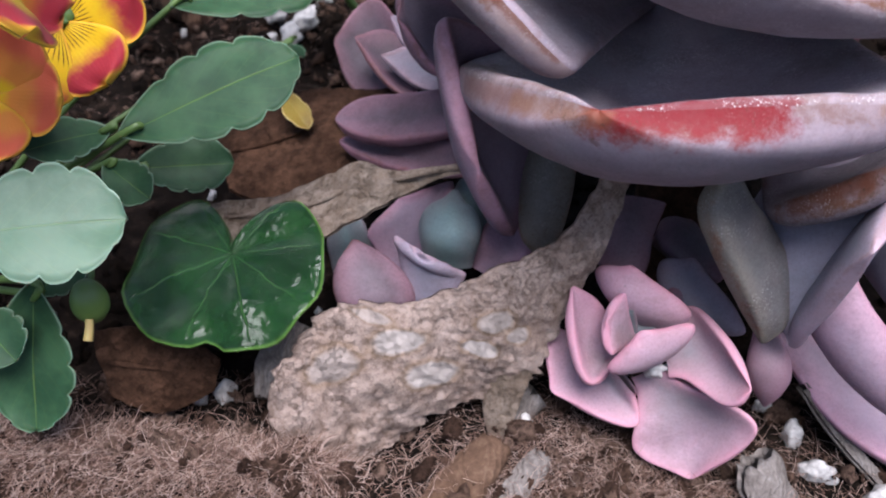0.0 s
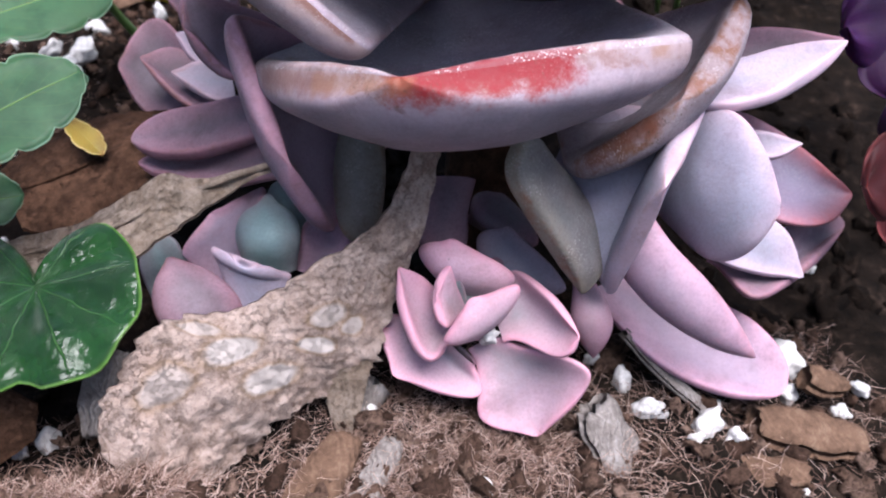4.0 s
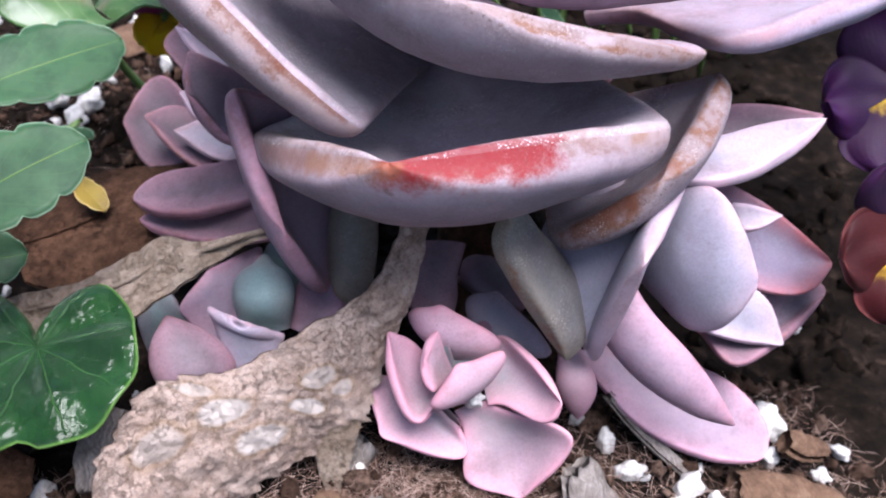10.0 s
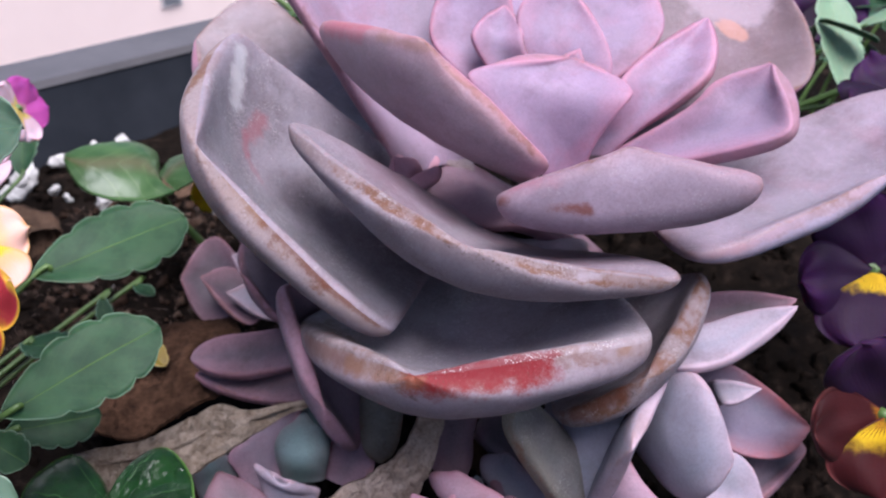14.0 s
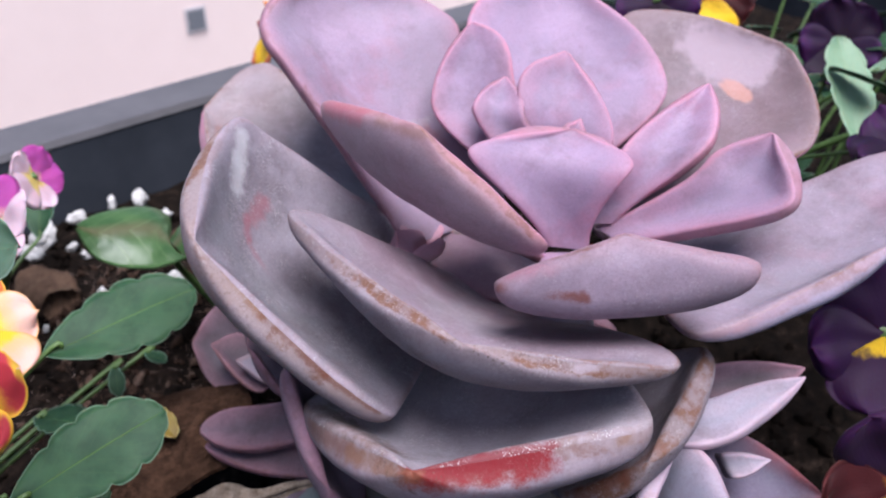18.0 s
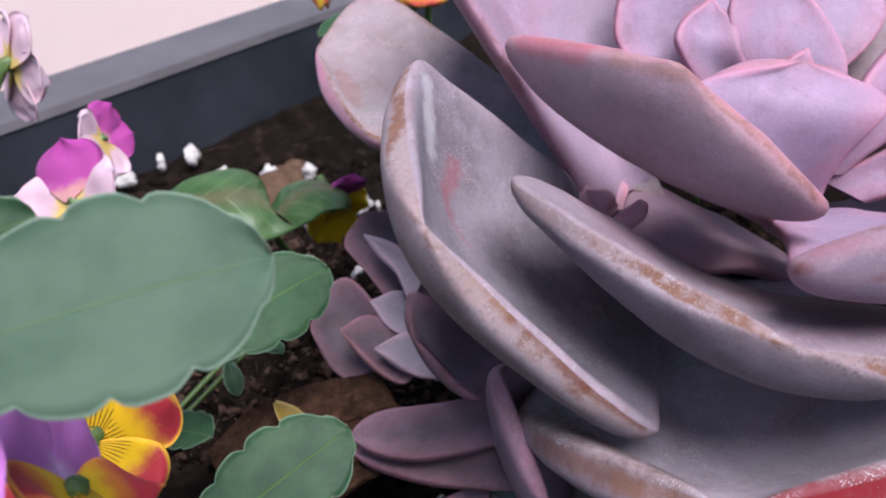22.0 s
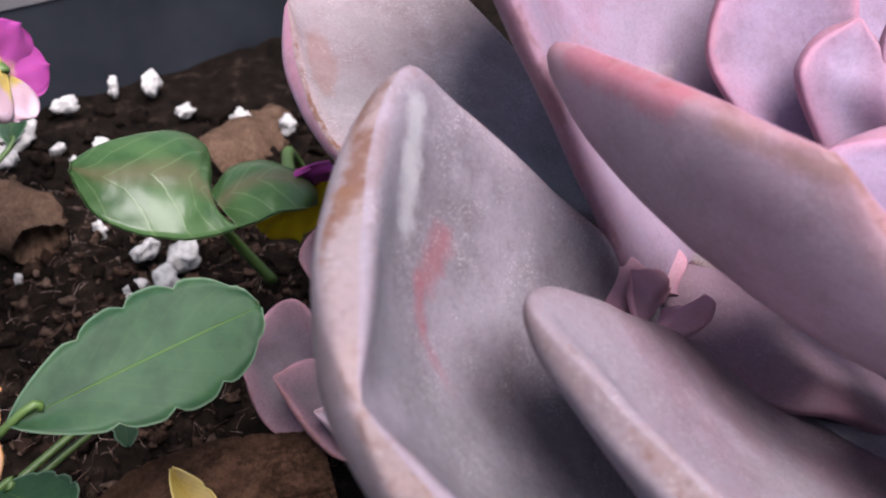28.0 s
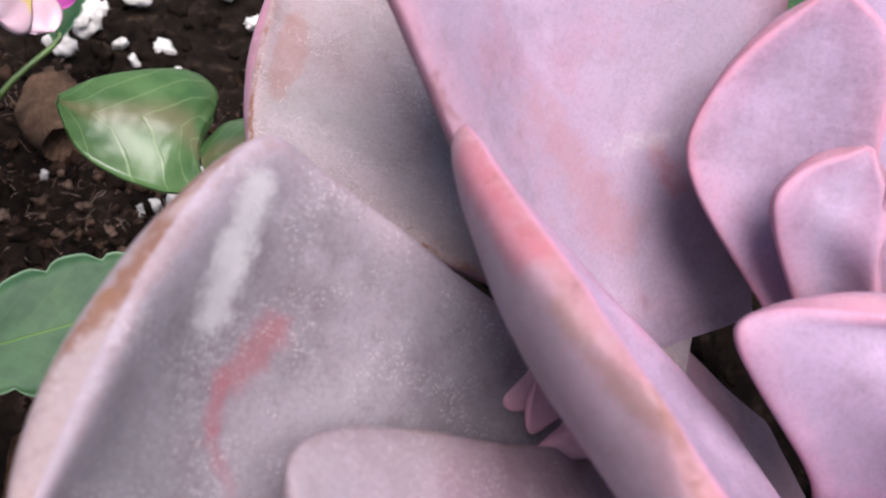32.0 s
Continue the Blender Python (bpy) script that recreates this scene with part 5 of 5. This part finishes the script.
# Foliage that fills the planter behind the rosette.
rng = random.Random(4)
BUSH = (15.0, 25.0, 1.2)
plant = thing("pansy_plant", V(*BUSH), "dense green pansy foliage with purple and orange flowers", "pansy", "pansies")
MINT = leafy("pale_viola_green", (0.15, 0.23, 0.145), (0.11, 0.185, 0.11), (0.2, 0.27, 0.16))
viola_leaf(plant, (16.26, 19.04, 5.58), (16.79, 21.57, 8.13), 1.5, BUSH, mat=MINT, up=(0, -0.9, 0.3))
viola_leaf(plant, (18.08, 21.70, 6.78), (19.15, 20.83, 7.70), 1.6, BUSH, mat=MINT)
for _ in range(120):
    x, y = rng.uniform(6, 27), rng.uniform(19.5, 33)
    if y > 33 + (x - 8) * 0.683 - 2.5:
        continue
    z = rng.uniform(1.8, 7.8)
    a = rng.uniform(0, 6.283)
    size = rng.uniform(1.1, 2.2)
    tip = (x + size * math.cos(a), y + size * math.sin(a), z + rng.uniform(-0.6, 0.9))
    viola_leaf(plant, (x, y, z), tip, size * rng.uniform(0.4, 0.6), (x * 0.7 + 4.5, y * 0.8 + 5, 1.0) if rng.random() < 0.5 else None, nu=6, nv=18,
               up=(rng.uniform(-0.5, 0.5), rng.uniform(-0.9, 0.2), 0.7))
for x, y, z, t, s, l in ((12.5, 25, 8.4, "dark", "purple", "dark"), (15.5, 27, 8.0, "wine", "wine", "lip"), (18.5, 24, 7.0, "dark", "purple", "dark"), (20, 20, 6.0, "dark", "purple", "dark")):
    pansy(plant, (x, y, z), (-0.3, -0.8, 0.4), 1.5, t, s, l, rng.uniform(-20, 20), BUSH)


# ---- glossy kidney leaves ----
def kidney(name, centre, first, second, mat, reach, rings=12, seg=60, dome=0.12):
    """A round leaf, notched at its stalk, spread over two directions from its stalk."""
    c = np.array(centre, float)
    e1, e2 = np.array(first, float) - c, np.array(second, float) - c
    n = unit(np.cross(e1, e2))
    n = n if n[2] > 0 else -n
    size = np.linalg.norm(e1)
    verts, uv, ed, faces = [], [], [], []
    for lay in (0, 1):
        for i in range(rings + 1):
            s = max(i / rings, 0.01)
            for k in range(seg):
                a = 2 * math.pi * (k + 0.5) / seg
                r = reach(math.degrees(a)) * s
                p = c + (e1 * math.cos(a) + e2 * math.sin(a)) * r
                p = p + n * (dome * size * (s - s * s * 1.25) + 0.11 * size * s * noise.noise(Vector((math.cos(a) * s * 2.6 + c[0], math.sin(a) * s * 2.6, c[1]))) + 0.035 * size * s * math.cos(9 * a) - lay * 0.04)
                verts.append(p / 100)
                uv.append((k / seg, s))
                ed.append(size * (1 - s) / 100)
    m = (rings + 1) * seg
    for i in range(rings):
        for k in range(seg):
            a, b = i * seg + k, i * seg + (k + 1) % seg
            faces.append((a, b, b + seg, a + seg))
            faces.append((m + a, m + a + seg, m + b + seg, m + b))
    for k in range(seg):
        a, b = rings * seg + k, rings * seg + (k + 1) % seg
        faces.append((a, b, m + b, m + a))
    return mesh_of(name, verts, faces, [mat], None, uv, ed)


n = Nodes("glossy_leaf")
gx, gy = n.uv()
ray = n.math("ABSOLUTE", n.math("SINE", n.math("ADD", n.math("MULTIPLY", gx, 28.27), n.math("MULTIPLY", n.noise(160.0, 3.0), 1.2))))
vein = n.math("MULTIPLY", n.math("SUBTRACT", 1.0, n.step(n.math("MULTIPLY", ray, n.math("ADD", gy, 0.15)), 0.0, 0.08)), n.math("SUBTRACT", 1.0, n.step(gy, 0.7, 1.0)))
fine = n.add("ShaderNodeTexVoronoi", Scale=230.0)
fine.feature = "DISTANCE_TO_EDGE"
n.link(n.mix(0.02, n.coords(), n.add("ShaderNodeTexNoise", Scale=140.0, Detail=3.0).outputs["Color"]), fine.inputs["Vector"])
net = n.math("SUBTRACT", 1.0, n.step(fine.outputs["Distance"], 0.0, 0.07))
col = n.mix(n.step(n.noise(130.0, 4.0), 0.35, 0.7), (0.007, 0.033, 0.007), (0.0025, 0.014, 0.003))
col = n.mix(n.math("MULTIPLY", net, 0.18), col, (0.05, 0.13, 0.035))
col = n.mix(n.math("MULTIPLY", vein, 0.35), col, (0.07, 0.16, 0.05))
col = n.mix(n.math("SUBTRACT", 1.0, n.step(n.edge(), 0.0, 0.0005)), col, (0.07, 0.15, 0.03))
KIDNEY = n.finish(col, 0.14, n.math("SUBTRACT", n.math("ADD", n.math("MULTIPLY", n.noise(110.0, 3.0), 4.0), n.noise(260.0, 4.0)), n.math("ADD", vein, n.math("MULTIPLY", net, 0.2))), 0.6, 0.0009, Specular_IOR_Level=0.42)


n = Nodes("olive_leaf")
gx, gy = n.uv()
warp = n.math("ADD", n.math("MULTIPLY", gy, 34.0), n.math("MULTIPLY", n.math("ABSOLUTE", n.math("SUBTRACT", gx, 0.55)), -22.0))
vein = n.step(n.math("SINE", n.math("ADD", warp, n.math("MULTIPLY", n.noise(150.0, 3.0), 3.0))), 0.93, 1.0)
col = n.mix(n.step(n.noise(110.0, 4.0), 0.35, 0.7), (0.045, 0.090, 0.030), (0.022, 0.058, 0.016))
col = n.mix(n.math("MULTIPLY", n.math("SUBTRACT", 1.0, n.step(n.math("ABSOLUTE", n.math("SUBTRACT", gx, 0.52)), 0.0, 0.22)), 0.7), col, (0.085, 0.072, 0.038))
col = n.mix(n.math("MULTIPLY", vein, 0.35), col, (0.11, 0.16, 0.07))
OLIVE = n.finish(col, 0.34, n.math("SUBTRACT", n.noise(260.0, 4.0), n.math("MULTIPLY", vein, 0.4)), 0.2, 0.0004, Specular_IOR_Level=0.35)


def near_reach(a):
    notch = 1 - 0.97 * math.exp(-((a - 272) / 26) ** 2)
    dent = 1 - 0.12 * math.exp(-((a - 103) / 7) ** 2)
    return (1 + 0.30 * math.exp(-((a - 150) / 42) ** 2)) * notch * dent


def far_reach(a):
    notch = 1 - 0.9 * math.exp(-((a - 180) / 30) ** 2)
    return (1 + 0.05 * math.sin(radians(5 * a))) * notch


ivy = thing("glossy_leaf", V(-3.1, 10.4, 0.0), "glossy dark green kidney-shaped leaf with pale veins", "leaf", "glossy leaves")
adopt(new("blade", kidney("blade", (-3.03, 10.34, 2.73), (-1.56, 10.04, 2.99), (-2.87, 8.74, 2.37), KIDNEY, near_reach)), ivy)
adopt(new("stalk", tube("stalk", [(-3.0, 11.6, 0.0), (-3.3, 11.2, 1.4), (-3.04, 10.37, 2.68)], 0.07, 0.06, STEM)), ivy)
ivy = thing("glossy_leaf", V(-2.6, 20.2, 1.0), "glossy folded green leaf on a stalk by planter wall", "leaf", "glossy leaves")
adopt(new("blade", sheet("blade",
    [(-4.56, 19.26, 5.40), (-4.20, 20.08, 5.25), (-3.30, 21.01, 4.90), (-2.75, 21.08, 4.55), (-2.60, 20.44, 4.50), (-2.59, 19.68, 4.50)],
    [(-4.60, 19.21, 5.28), (-4.30, 18.96, 4.65), (-3.70, 18.82, 4.35), (-3.00, 18.71, 4.30), (-2.50, 18.67, 4.40), (-2.10, 18.71, 4.50)],
    OLIVE, 0.03, 0.14, 0.04, 0.0)), ivy)
adopt(new("lobe", sheet("lobe",
    [(-2.59, 19.68, 4.50), (-2.20, 20.08, 4.75), (-1.60, 20.29, 4.70), (-1.00, 20.22, 4.35), (-0.85, 20.00, 4.10)],
    [(-2.10, 18.71, 4.50), (-1.80, 18.60, 4.70), (-1.45, 18.64, 4.85), (-1.00, 19.07, 4.60), (-0.80, 19.79, 4.10)],
    OLIVE, 0.03, 0.14, 0.04, 0.0, 26, 30)), ivy)
adopt(new("stalk", tube("stalk", [(-1.63, 20.70, 1.54), (-2.28, 20.71, 2.54), (-2.60, 20.25, 3.51), (-2.59, 19.6, 4.5)], 0.11, 0.09, STEM)), ivy)

# ---- things on the soil ----
stem_core = tube("stem", [(4.6, 13.2, -0.5), (4.9, 13.8, 2.5), (5.3, 14.2, 4.2), (5.5, 14.4, 5.2)], 0.9, 0.8, BROWN, seg=14)
part("stem", stem_core, rosette, "woody leaf-scarred stem")


def lump(name, size, seed, mat, rough=0.35, flat=0.75, sub=2):
    bm = bmesh.new()
    bmesh.ops.create_icosphere(bm, subdivisions=sub, radius=size)
    for v in bm.verts:
        k = v.co.normalized()
        v.co = k * size * (1 + rough * noise.noise(k * 1.4 + Vector((seed, 0, 0))) + 0.5 * rough * noise.noise(k * 3.1 + Vector((seed, 4, 0))))
        v.co.z *= flat
    me = bpy.data.meshes.new(name)
    bm.to_mesh(me)
    bm.free()
    me.materials.append(mat)
    me.polygons.foreach_set("use_smooth", [True] * len(me.polygons))
    return me


nm = Nodes("perlite")
PERLITE = nm.finish(nm.ramp(nm.noise(900.0, 5.0), [(0.3, (0.27, 0.26, 0.25)), (0.6, (0.50, 0.48, 0.47))]), 0.85, nm.noise(1400.0, 4.0), 0.6, 0.0004)
GRAINS = [lump("perlite_grain", 0.0025, k * 3.3, PERLITE, 0.6, 0.65, 3) for k in range(7)]


def grain(x, y, size, lift=0.0):
    z = soil_height(x / 100, y / 100) * 100 - 0.2
    ob = new("perlite_grain", GRAINS[rng.randrange(7)])
    ob.location = V(x, y, z + size * 0.3 + lift)
    ob.rotation_euler = [rng.uniform(0, 6.283) for _ in range(3)]
    ob.scale = [size / 0.5 * rng.uniform(0.8, 1.2) for _ in range(3)]
    return tagged(ob, "white crumbly perlite grain on dark soil", "perlite", "perlite grains")


for x, y, size in ((5.95, 9.2, 0.42), (9.3, 9.3, 0.75), (6.1, 8.4, 0.42), (-3.5, 10.0, 0.4), (9.0, 8.6, 0.4), (6.9, 7.9, 0.5), (7.3, 7.6, 0.4), (9.9, 8.2, 0.4), (8.8, 10.2, 0.4), (10.6, 8.6, 0.45)):
    grain(x, y, size)
on_pup = grain(3.8, 9.65, 0.42)
on_pup.location = V(*(3.37, 9.01, 1.57))
for p, size in (((-7.64, 26.56, 0.38), 0.8), ((-7.70, 25.27, 0.51), 0.6), ((-5.75, 28.79, -0.02), 0.5), ((-4.77, 28.71, 0.01), 0.6), ((-6.70, 27.56, 0.07), 0.5), ((-3.87, 27.68, 0.52), 0.4),
                ((-4.27, 22.11, 0.80), 0.6), ((-3.47, 21.98, 0.83), 0.7), ((-3.80, 21.40, 0.89), 0.6), ((-2.86, 16.50, 0.38), 0.6), ((-1.25, 26.86, 1.78), 0.6), ((-0.00, 24.74, 2.86), 0.6), ((-1.57, 23.87, 2.89), 0.5)):
    grain(p[0], p[1], size, 0.25)
for _ in range(25):
    grain(rng.uniform(-14, 3), rng.uniform(20.5, 28), rng.uniform(0.15, 0.55))
for _ in range(45):
    grain(rng.uniform(-9, 13), rng.uniform(6.5, 17), rng.uniform(0.12, 0.3))

CRUMB = [lump("soil_crumb", 0.003, 50 + k * 2.7, SOIL, 1.1, 0.6) for k in range(6)]
verts, faces = [], []
for _ in range(1500):
    me = CRUMB[rng.randrange(6)]
    x, y = rng.uniform(-15, 16), rng.uniform(10, 28)
    size = rng.uniform(0.25, 1.1)
    o = Vector((x / 100, y / 100, soil_height(x / 100, y / 100) - 0.002))
    m = Euler([rng.uniform(0, 6.283) for _ in range(3)]).to_matrix() * size
    base = len(verts)
    verts += [tuple(m @ v.co + o) for v in me.vertices]
    faces += [tuple(base + i for i in p.vertices) for p in me.polygons]
tagged(new("soil_crumbs", mesh_of("soil_crumbs", verts, faces, [SOIL])), "dark brown crumbs of potting soil", "soil", kind="stuff")

# Coir fibres.
nm = Nodes("coir")
isl = nm.add("ShaderNodeNewGeometry").outputs["Random Per Island"]
COIR = nm.finish(nm.ramp(isl, [(0.0, (0.05, 0.027, 0.020)), (0.55, (0.20, 0.125, 0.098)), (1.0, (0.42, 0.32, 0.28))]), 0.85, Specular_IOR_Level=0.1)


def fibres(count, pick, low, high, r=0.012):
    verts, faces = [], []
    for _ in range(count):
        x, y = pick()
        z = soil_height(x / 100, y / 100) * 100 - 0.2
        size, a, e = rng.uniform(low, high), rng.uniform(0, 6.283), rng.uniform(-0.15, 0.75)
        p = np.array((x, y, z + rng.uniform(-0.02, 0.12)))
        d = np.array((math.cos(a) * math.cos(e), math.sin(a) * math.cos(e), math.sin(e)))
        base = len(verts)
        for i in range(5):
            s = unit(np.cross(d, (0.2, 0.3, 0.9)))
            q = np.cross(d, s)
            rr = r * (1 - 0.15 * i)
            for k in range(3):
                b = 2.094 * k
                verts.append((p + (s * math.cos(b) + q * math.sin(b)) * rr) / 100)
            p = p + d * size / 4
            d = unit(d + np.array([rng.uniform(-0.5, 0.5), rng.uniform(-0.5, 0.5), rng.uniform(-0.55, 0.2)]))
        for i in range(4):
            for k in range(3):
                a0, b0 = base + i * 3 + k, base + i * 3 + (k + 1) % 3
                faces.append((a0, b0, b0 + 3, a0 + 3))
    return verts, faces


def front():
    return rng.uniform(-7, 11), rng.uniform(6.0, 10.5)


def on_ridge():
    u = rng.random()
    return -6.8 + 5.4 * u + rng.gauss(0, 0.25), 8.3 - 0.8 * u + rng.gauss(0, 0.5)


def under_pup():
    return rng.gauss(2.6, 1.6), rng.gauss(8.0, 0.8)


def far_bed():
    return rng.uniform(-10, 1), rng.uniform(17, 25)


for name, (vs, fs) in (("coir_fibres", fibres(4500, front, 0.15, 0.7, 0.006)), ("coir_fibres", fibres(1500, far_bed, 0.15, 0.5, 0.005)), ("coir_fibres", fibres(9500, on_ridge, 0.12, 0.6, 0.007)), ("coir_fibres", fibres(6500, under_pup, 0.12, 0.6, 0.006))):
    tagged(new(name, mesh_of(name, vs, fs, [COIR])), "tangled brown coir fibres over the soil", "fibre", kind="stuff")

# Clods of coir and crumbs in front of the rosette.
nm = Nodes("coir_clod")
isl = nm.add("ShaderNodeNewGeometry").outputs["Random Per Island"]
n1 = nm.noise(900.0, 7.0, 0.8)
tone = nm.ramp(isl, [(0.0, (0.040, 0.022, 0.016)), (0.6, (0.12, 0.072, 0.052)), (1.0, (0.24, 0.160, 0.125))])
CLOD = nm.finish(nm.mix(nm.step(n1, 0.35, 0.7), tone, (0.018, 0.011, 0.008)), 0.95, n1, 1.0, 0.0012, Specular_IOR_Level=0.05)


def clods(count, pick, low, high):
    verts, faces = [], []
    for _ in range(count):
        me = CRUMB[rng.randrange(6)]
        x, y = pick()
        size = low + (high - low) * rng.random() ** 2.5
        o = Vector((x / 100, y / 100, soil_height(x / 100, y / 100) - 0.0015 + rng.uniform(0, 0.0012)))
        m = Euler([rng.uniform(0, 6.283) for _ in range(3)]).to_matrix() * size
        base = len(verts)
        verts += [tuple(m @ v.co + o) for v in me.vertices]
        faces += [tuple(base + i for i in p.vertices) for p in me.polygons]
    return verts, faces


vs, fs = clods(500, front, 0.12, 0.8)
for pick, count in ((on_ridge, 120), (under_pup, 160), (far_bed, 800)):
    v2, f2 = clods(count, pick, 0.12, 0.6)
    fs += [tuple(i + len(vs) for i in f) for f in f2]
    vs += v2
tagged(new("coir_clods", mesh_of("coir_clods", vs, fs, [CLOD])), "brown clods of coir and potting soil", "soil", kind="stuff")

# Bark and twigs.
n = Nodes("weathered_bark")
wv = n.add("ShaderNodeTexWave", Scale=260.0, Distortion=16.0, Detail=6.0)
n.link(n.coords(), wv.inputs["Vector"])
grey = n.ramp(n.math("ADD", n.math("MULTIPLY", wv.outputs["Fac"], 0.05), n.math("MULTIPLY", n.noise(300.0, 7.0, 0.8), 0.95)), [(0.25, (0.05, 0.043, 0.038)), (0.5, (0.15, 0.13, 0.12)), (0.8, (0.29, 0.27, 0.26))])
BARK = n.finish(grey, 0.9, n.math("ADD", n.noise(420.0, 6.0, 0.75), n.math("MULTIPLY", wv.outputs["Fac"], 0.25)), 0.9, 0.0008, Specular_IOR_Level=0.1)
n = Nodes("brown_bark")
wv = n.add("ShaderNodeTexWave", Scale=220.0, Distortion=16.0, Detail=6.0)
n.link(n.coords(), wv.inputs["Vector"])
BARK_BROWN = n.finish(n.ramp(n.math("ADD", n.math("MULTIPLY", wv.outputs["Fac"], 0.05), n.math("MULTIPLY", n.noise(250.0, 7.0, 0.8), 0.95)), [(0.25, (0.03, 0.017, 0.011)), (0.55, (0.10, 0.06, 0.04)), (0.85, (0.20, 0.14, 0.10))]), 0.9, n.math("ADD", n.noise(380.0, 6.0, 0.75), n.math("MULTIPLY", wv.outputs["Fac"], 0.2)), 0.9, 0.0008, Specular_IOR_Level=0.1)


def chip(name, a, b, width, thick, mat, seed):
    """A splintered piece of bark from a to b, in centimetres."""
    a, b = np.array(a, float), np.array(b, float)
    d = b - a
    s = unit(np.cross(d, (0, 0, 1)))
    n = np.cross(s, unit(d))
    nu, nv, verts, faces = 8, 20, [], []
    for lay in (0, 1):
        for i in range(nv + 1):
            v = i / nv
            w = width / 2 * (0.55 + 0.45 * math.sin(math.pi * min(0.1 + v * 0.85, 1))) * (1 + 0.25 * noise.noise(Vector((v * 4, seed, 0))))
            for j in range(nu + 1):
                u = -1 + 2 * j / nu
                end = 0.10 * noise.noise(Vector((u * 3, seed, 9))) * (abs(2 * v - 1) ** 6)
                p = a + d * (v + end) + s * u * w + n * ((0.5 - lay) * thick * (1 - 0.6 * u ** 4) + 0.12 * thick * noise.noise(Vector((u * 4, v * 7, seed))) + 0.12 * noise.noise(Vector((u, v * 1.5, seed + 3))))
                verts.append(p / 100)
    m = (nv + 1) * (nu + 1)
    for i in range(nv):
        for j in range(nu):
            k = i * (nu + 1) + j
            faces.append((k, k + 1, k + nu + 2, k + nu + 1))
            faces.append((m + k, m + k + nu + 1, m + k + nu + 2, m + k + 1))
        for j in (0, nu):
            k, c = i * (nu + 1) + j, (i + 1) * (nu + 1) + j
            faces.append((k, c, m + c, m + k))
    for j in range(nu):
        for k in (j, nv * (nu + 1) + j):
            faces.append((k, k + 1, m + k + 1, m + k))
    return mesh_of(name, verts, faces, [mat])


for label, a, b, w, t, mat, seed in (
        ("pale grey weathered bark chip standing in the soil", (4.92, 8.21, 0.47), (5.54, 7.35, -0.87), 0.95, 0.35, BARK, 1),
        ("dark grey bark chip beneath the dry leaf", (1.70, 9.82, 0.18), (-0.11, 8.75, -0.82), 1.0, 0.4, BARK, 2),
        ("thin grey twig lying under the offset", (5.97, 9.40, 0.69), (7.32, 8.03, -0.53), 0.22, 0.2, BARK, 3),
        ("brown bark chip on the soil", (7.85, 7.92, -0.49), (9.77, 7.43, -0.90), 0.9, 0.5, BARK_BROWN, 4),
        ("brown bark chip on the soil", (6.87, 7.40, -0.67), (8.28, 6.90, -0.77), 0.7, 0.4, BARK_BROWN, 5),
        ("dark crusted bark piece beside the dry leaf", (-2.27, 10.43, 1.16), (-2.62, 9.42, 0.43), 0.8, 0.4, BARK, 6),
        ("pale brown crumbling bark lump behind the glossy leaf", (-3.31, 25.27, 0.84), (-1.44, 27.93, 0.62), 1.9, 1.4, BARK_BROWN, 8),
        ("brown bark lump beneath the glossy leaf", (-6.36, 22.35, 1.32), (-7.48, 23.94, 1.34), 1.6, 0.9, BARK_BROWN, 9),
        ("grey fibrous bark strip under the dry leaf", (1.05, 8.75, 0.12), (-0.35, 7.05, -0.16), 0.8, 0.4, BARK_BROWN, 11),
        ("grey-brown bark strip beneath the torn leaf", (1.75, 8.55, 0.05), (0.55, 6.95, -0.20), 0.5, 0.35, BARK, 12),
        ("brown bark crumb among perlite", (9.07, 8.46, -0.19), (9.82, 8.29, -0.47), 0.5, 0.4, BARK_BROWN, 7)):
    tagged(new("bark_chip", chip("bark_chip", a, b, w, t, mat, seed)), label, "bark", "bark chips")
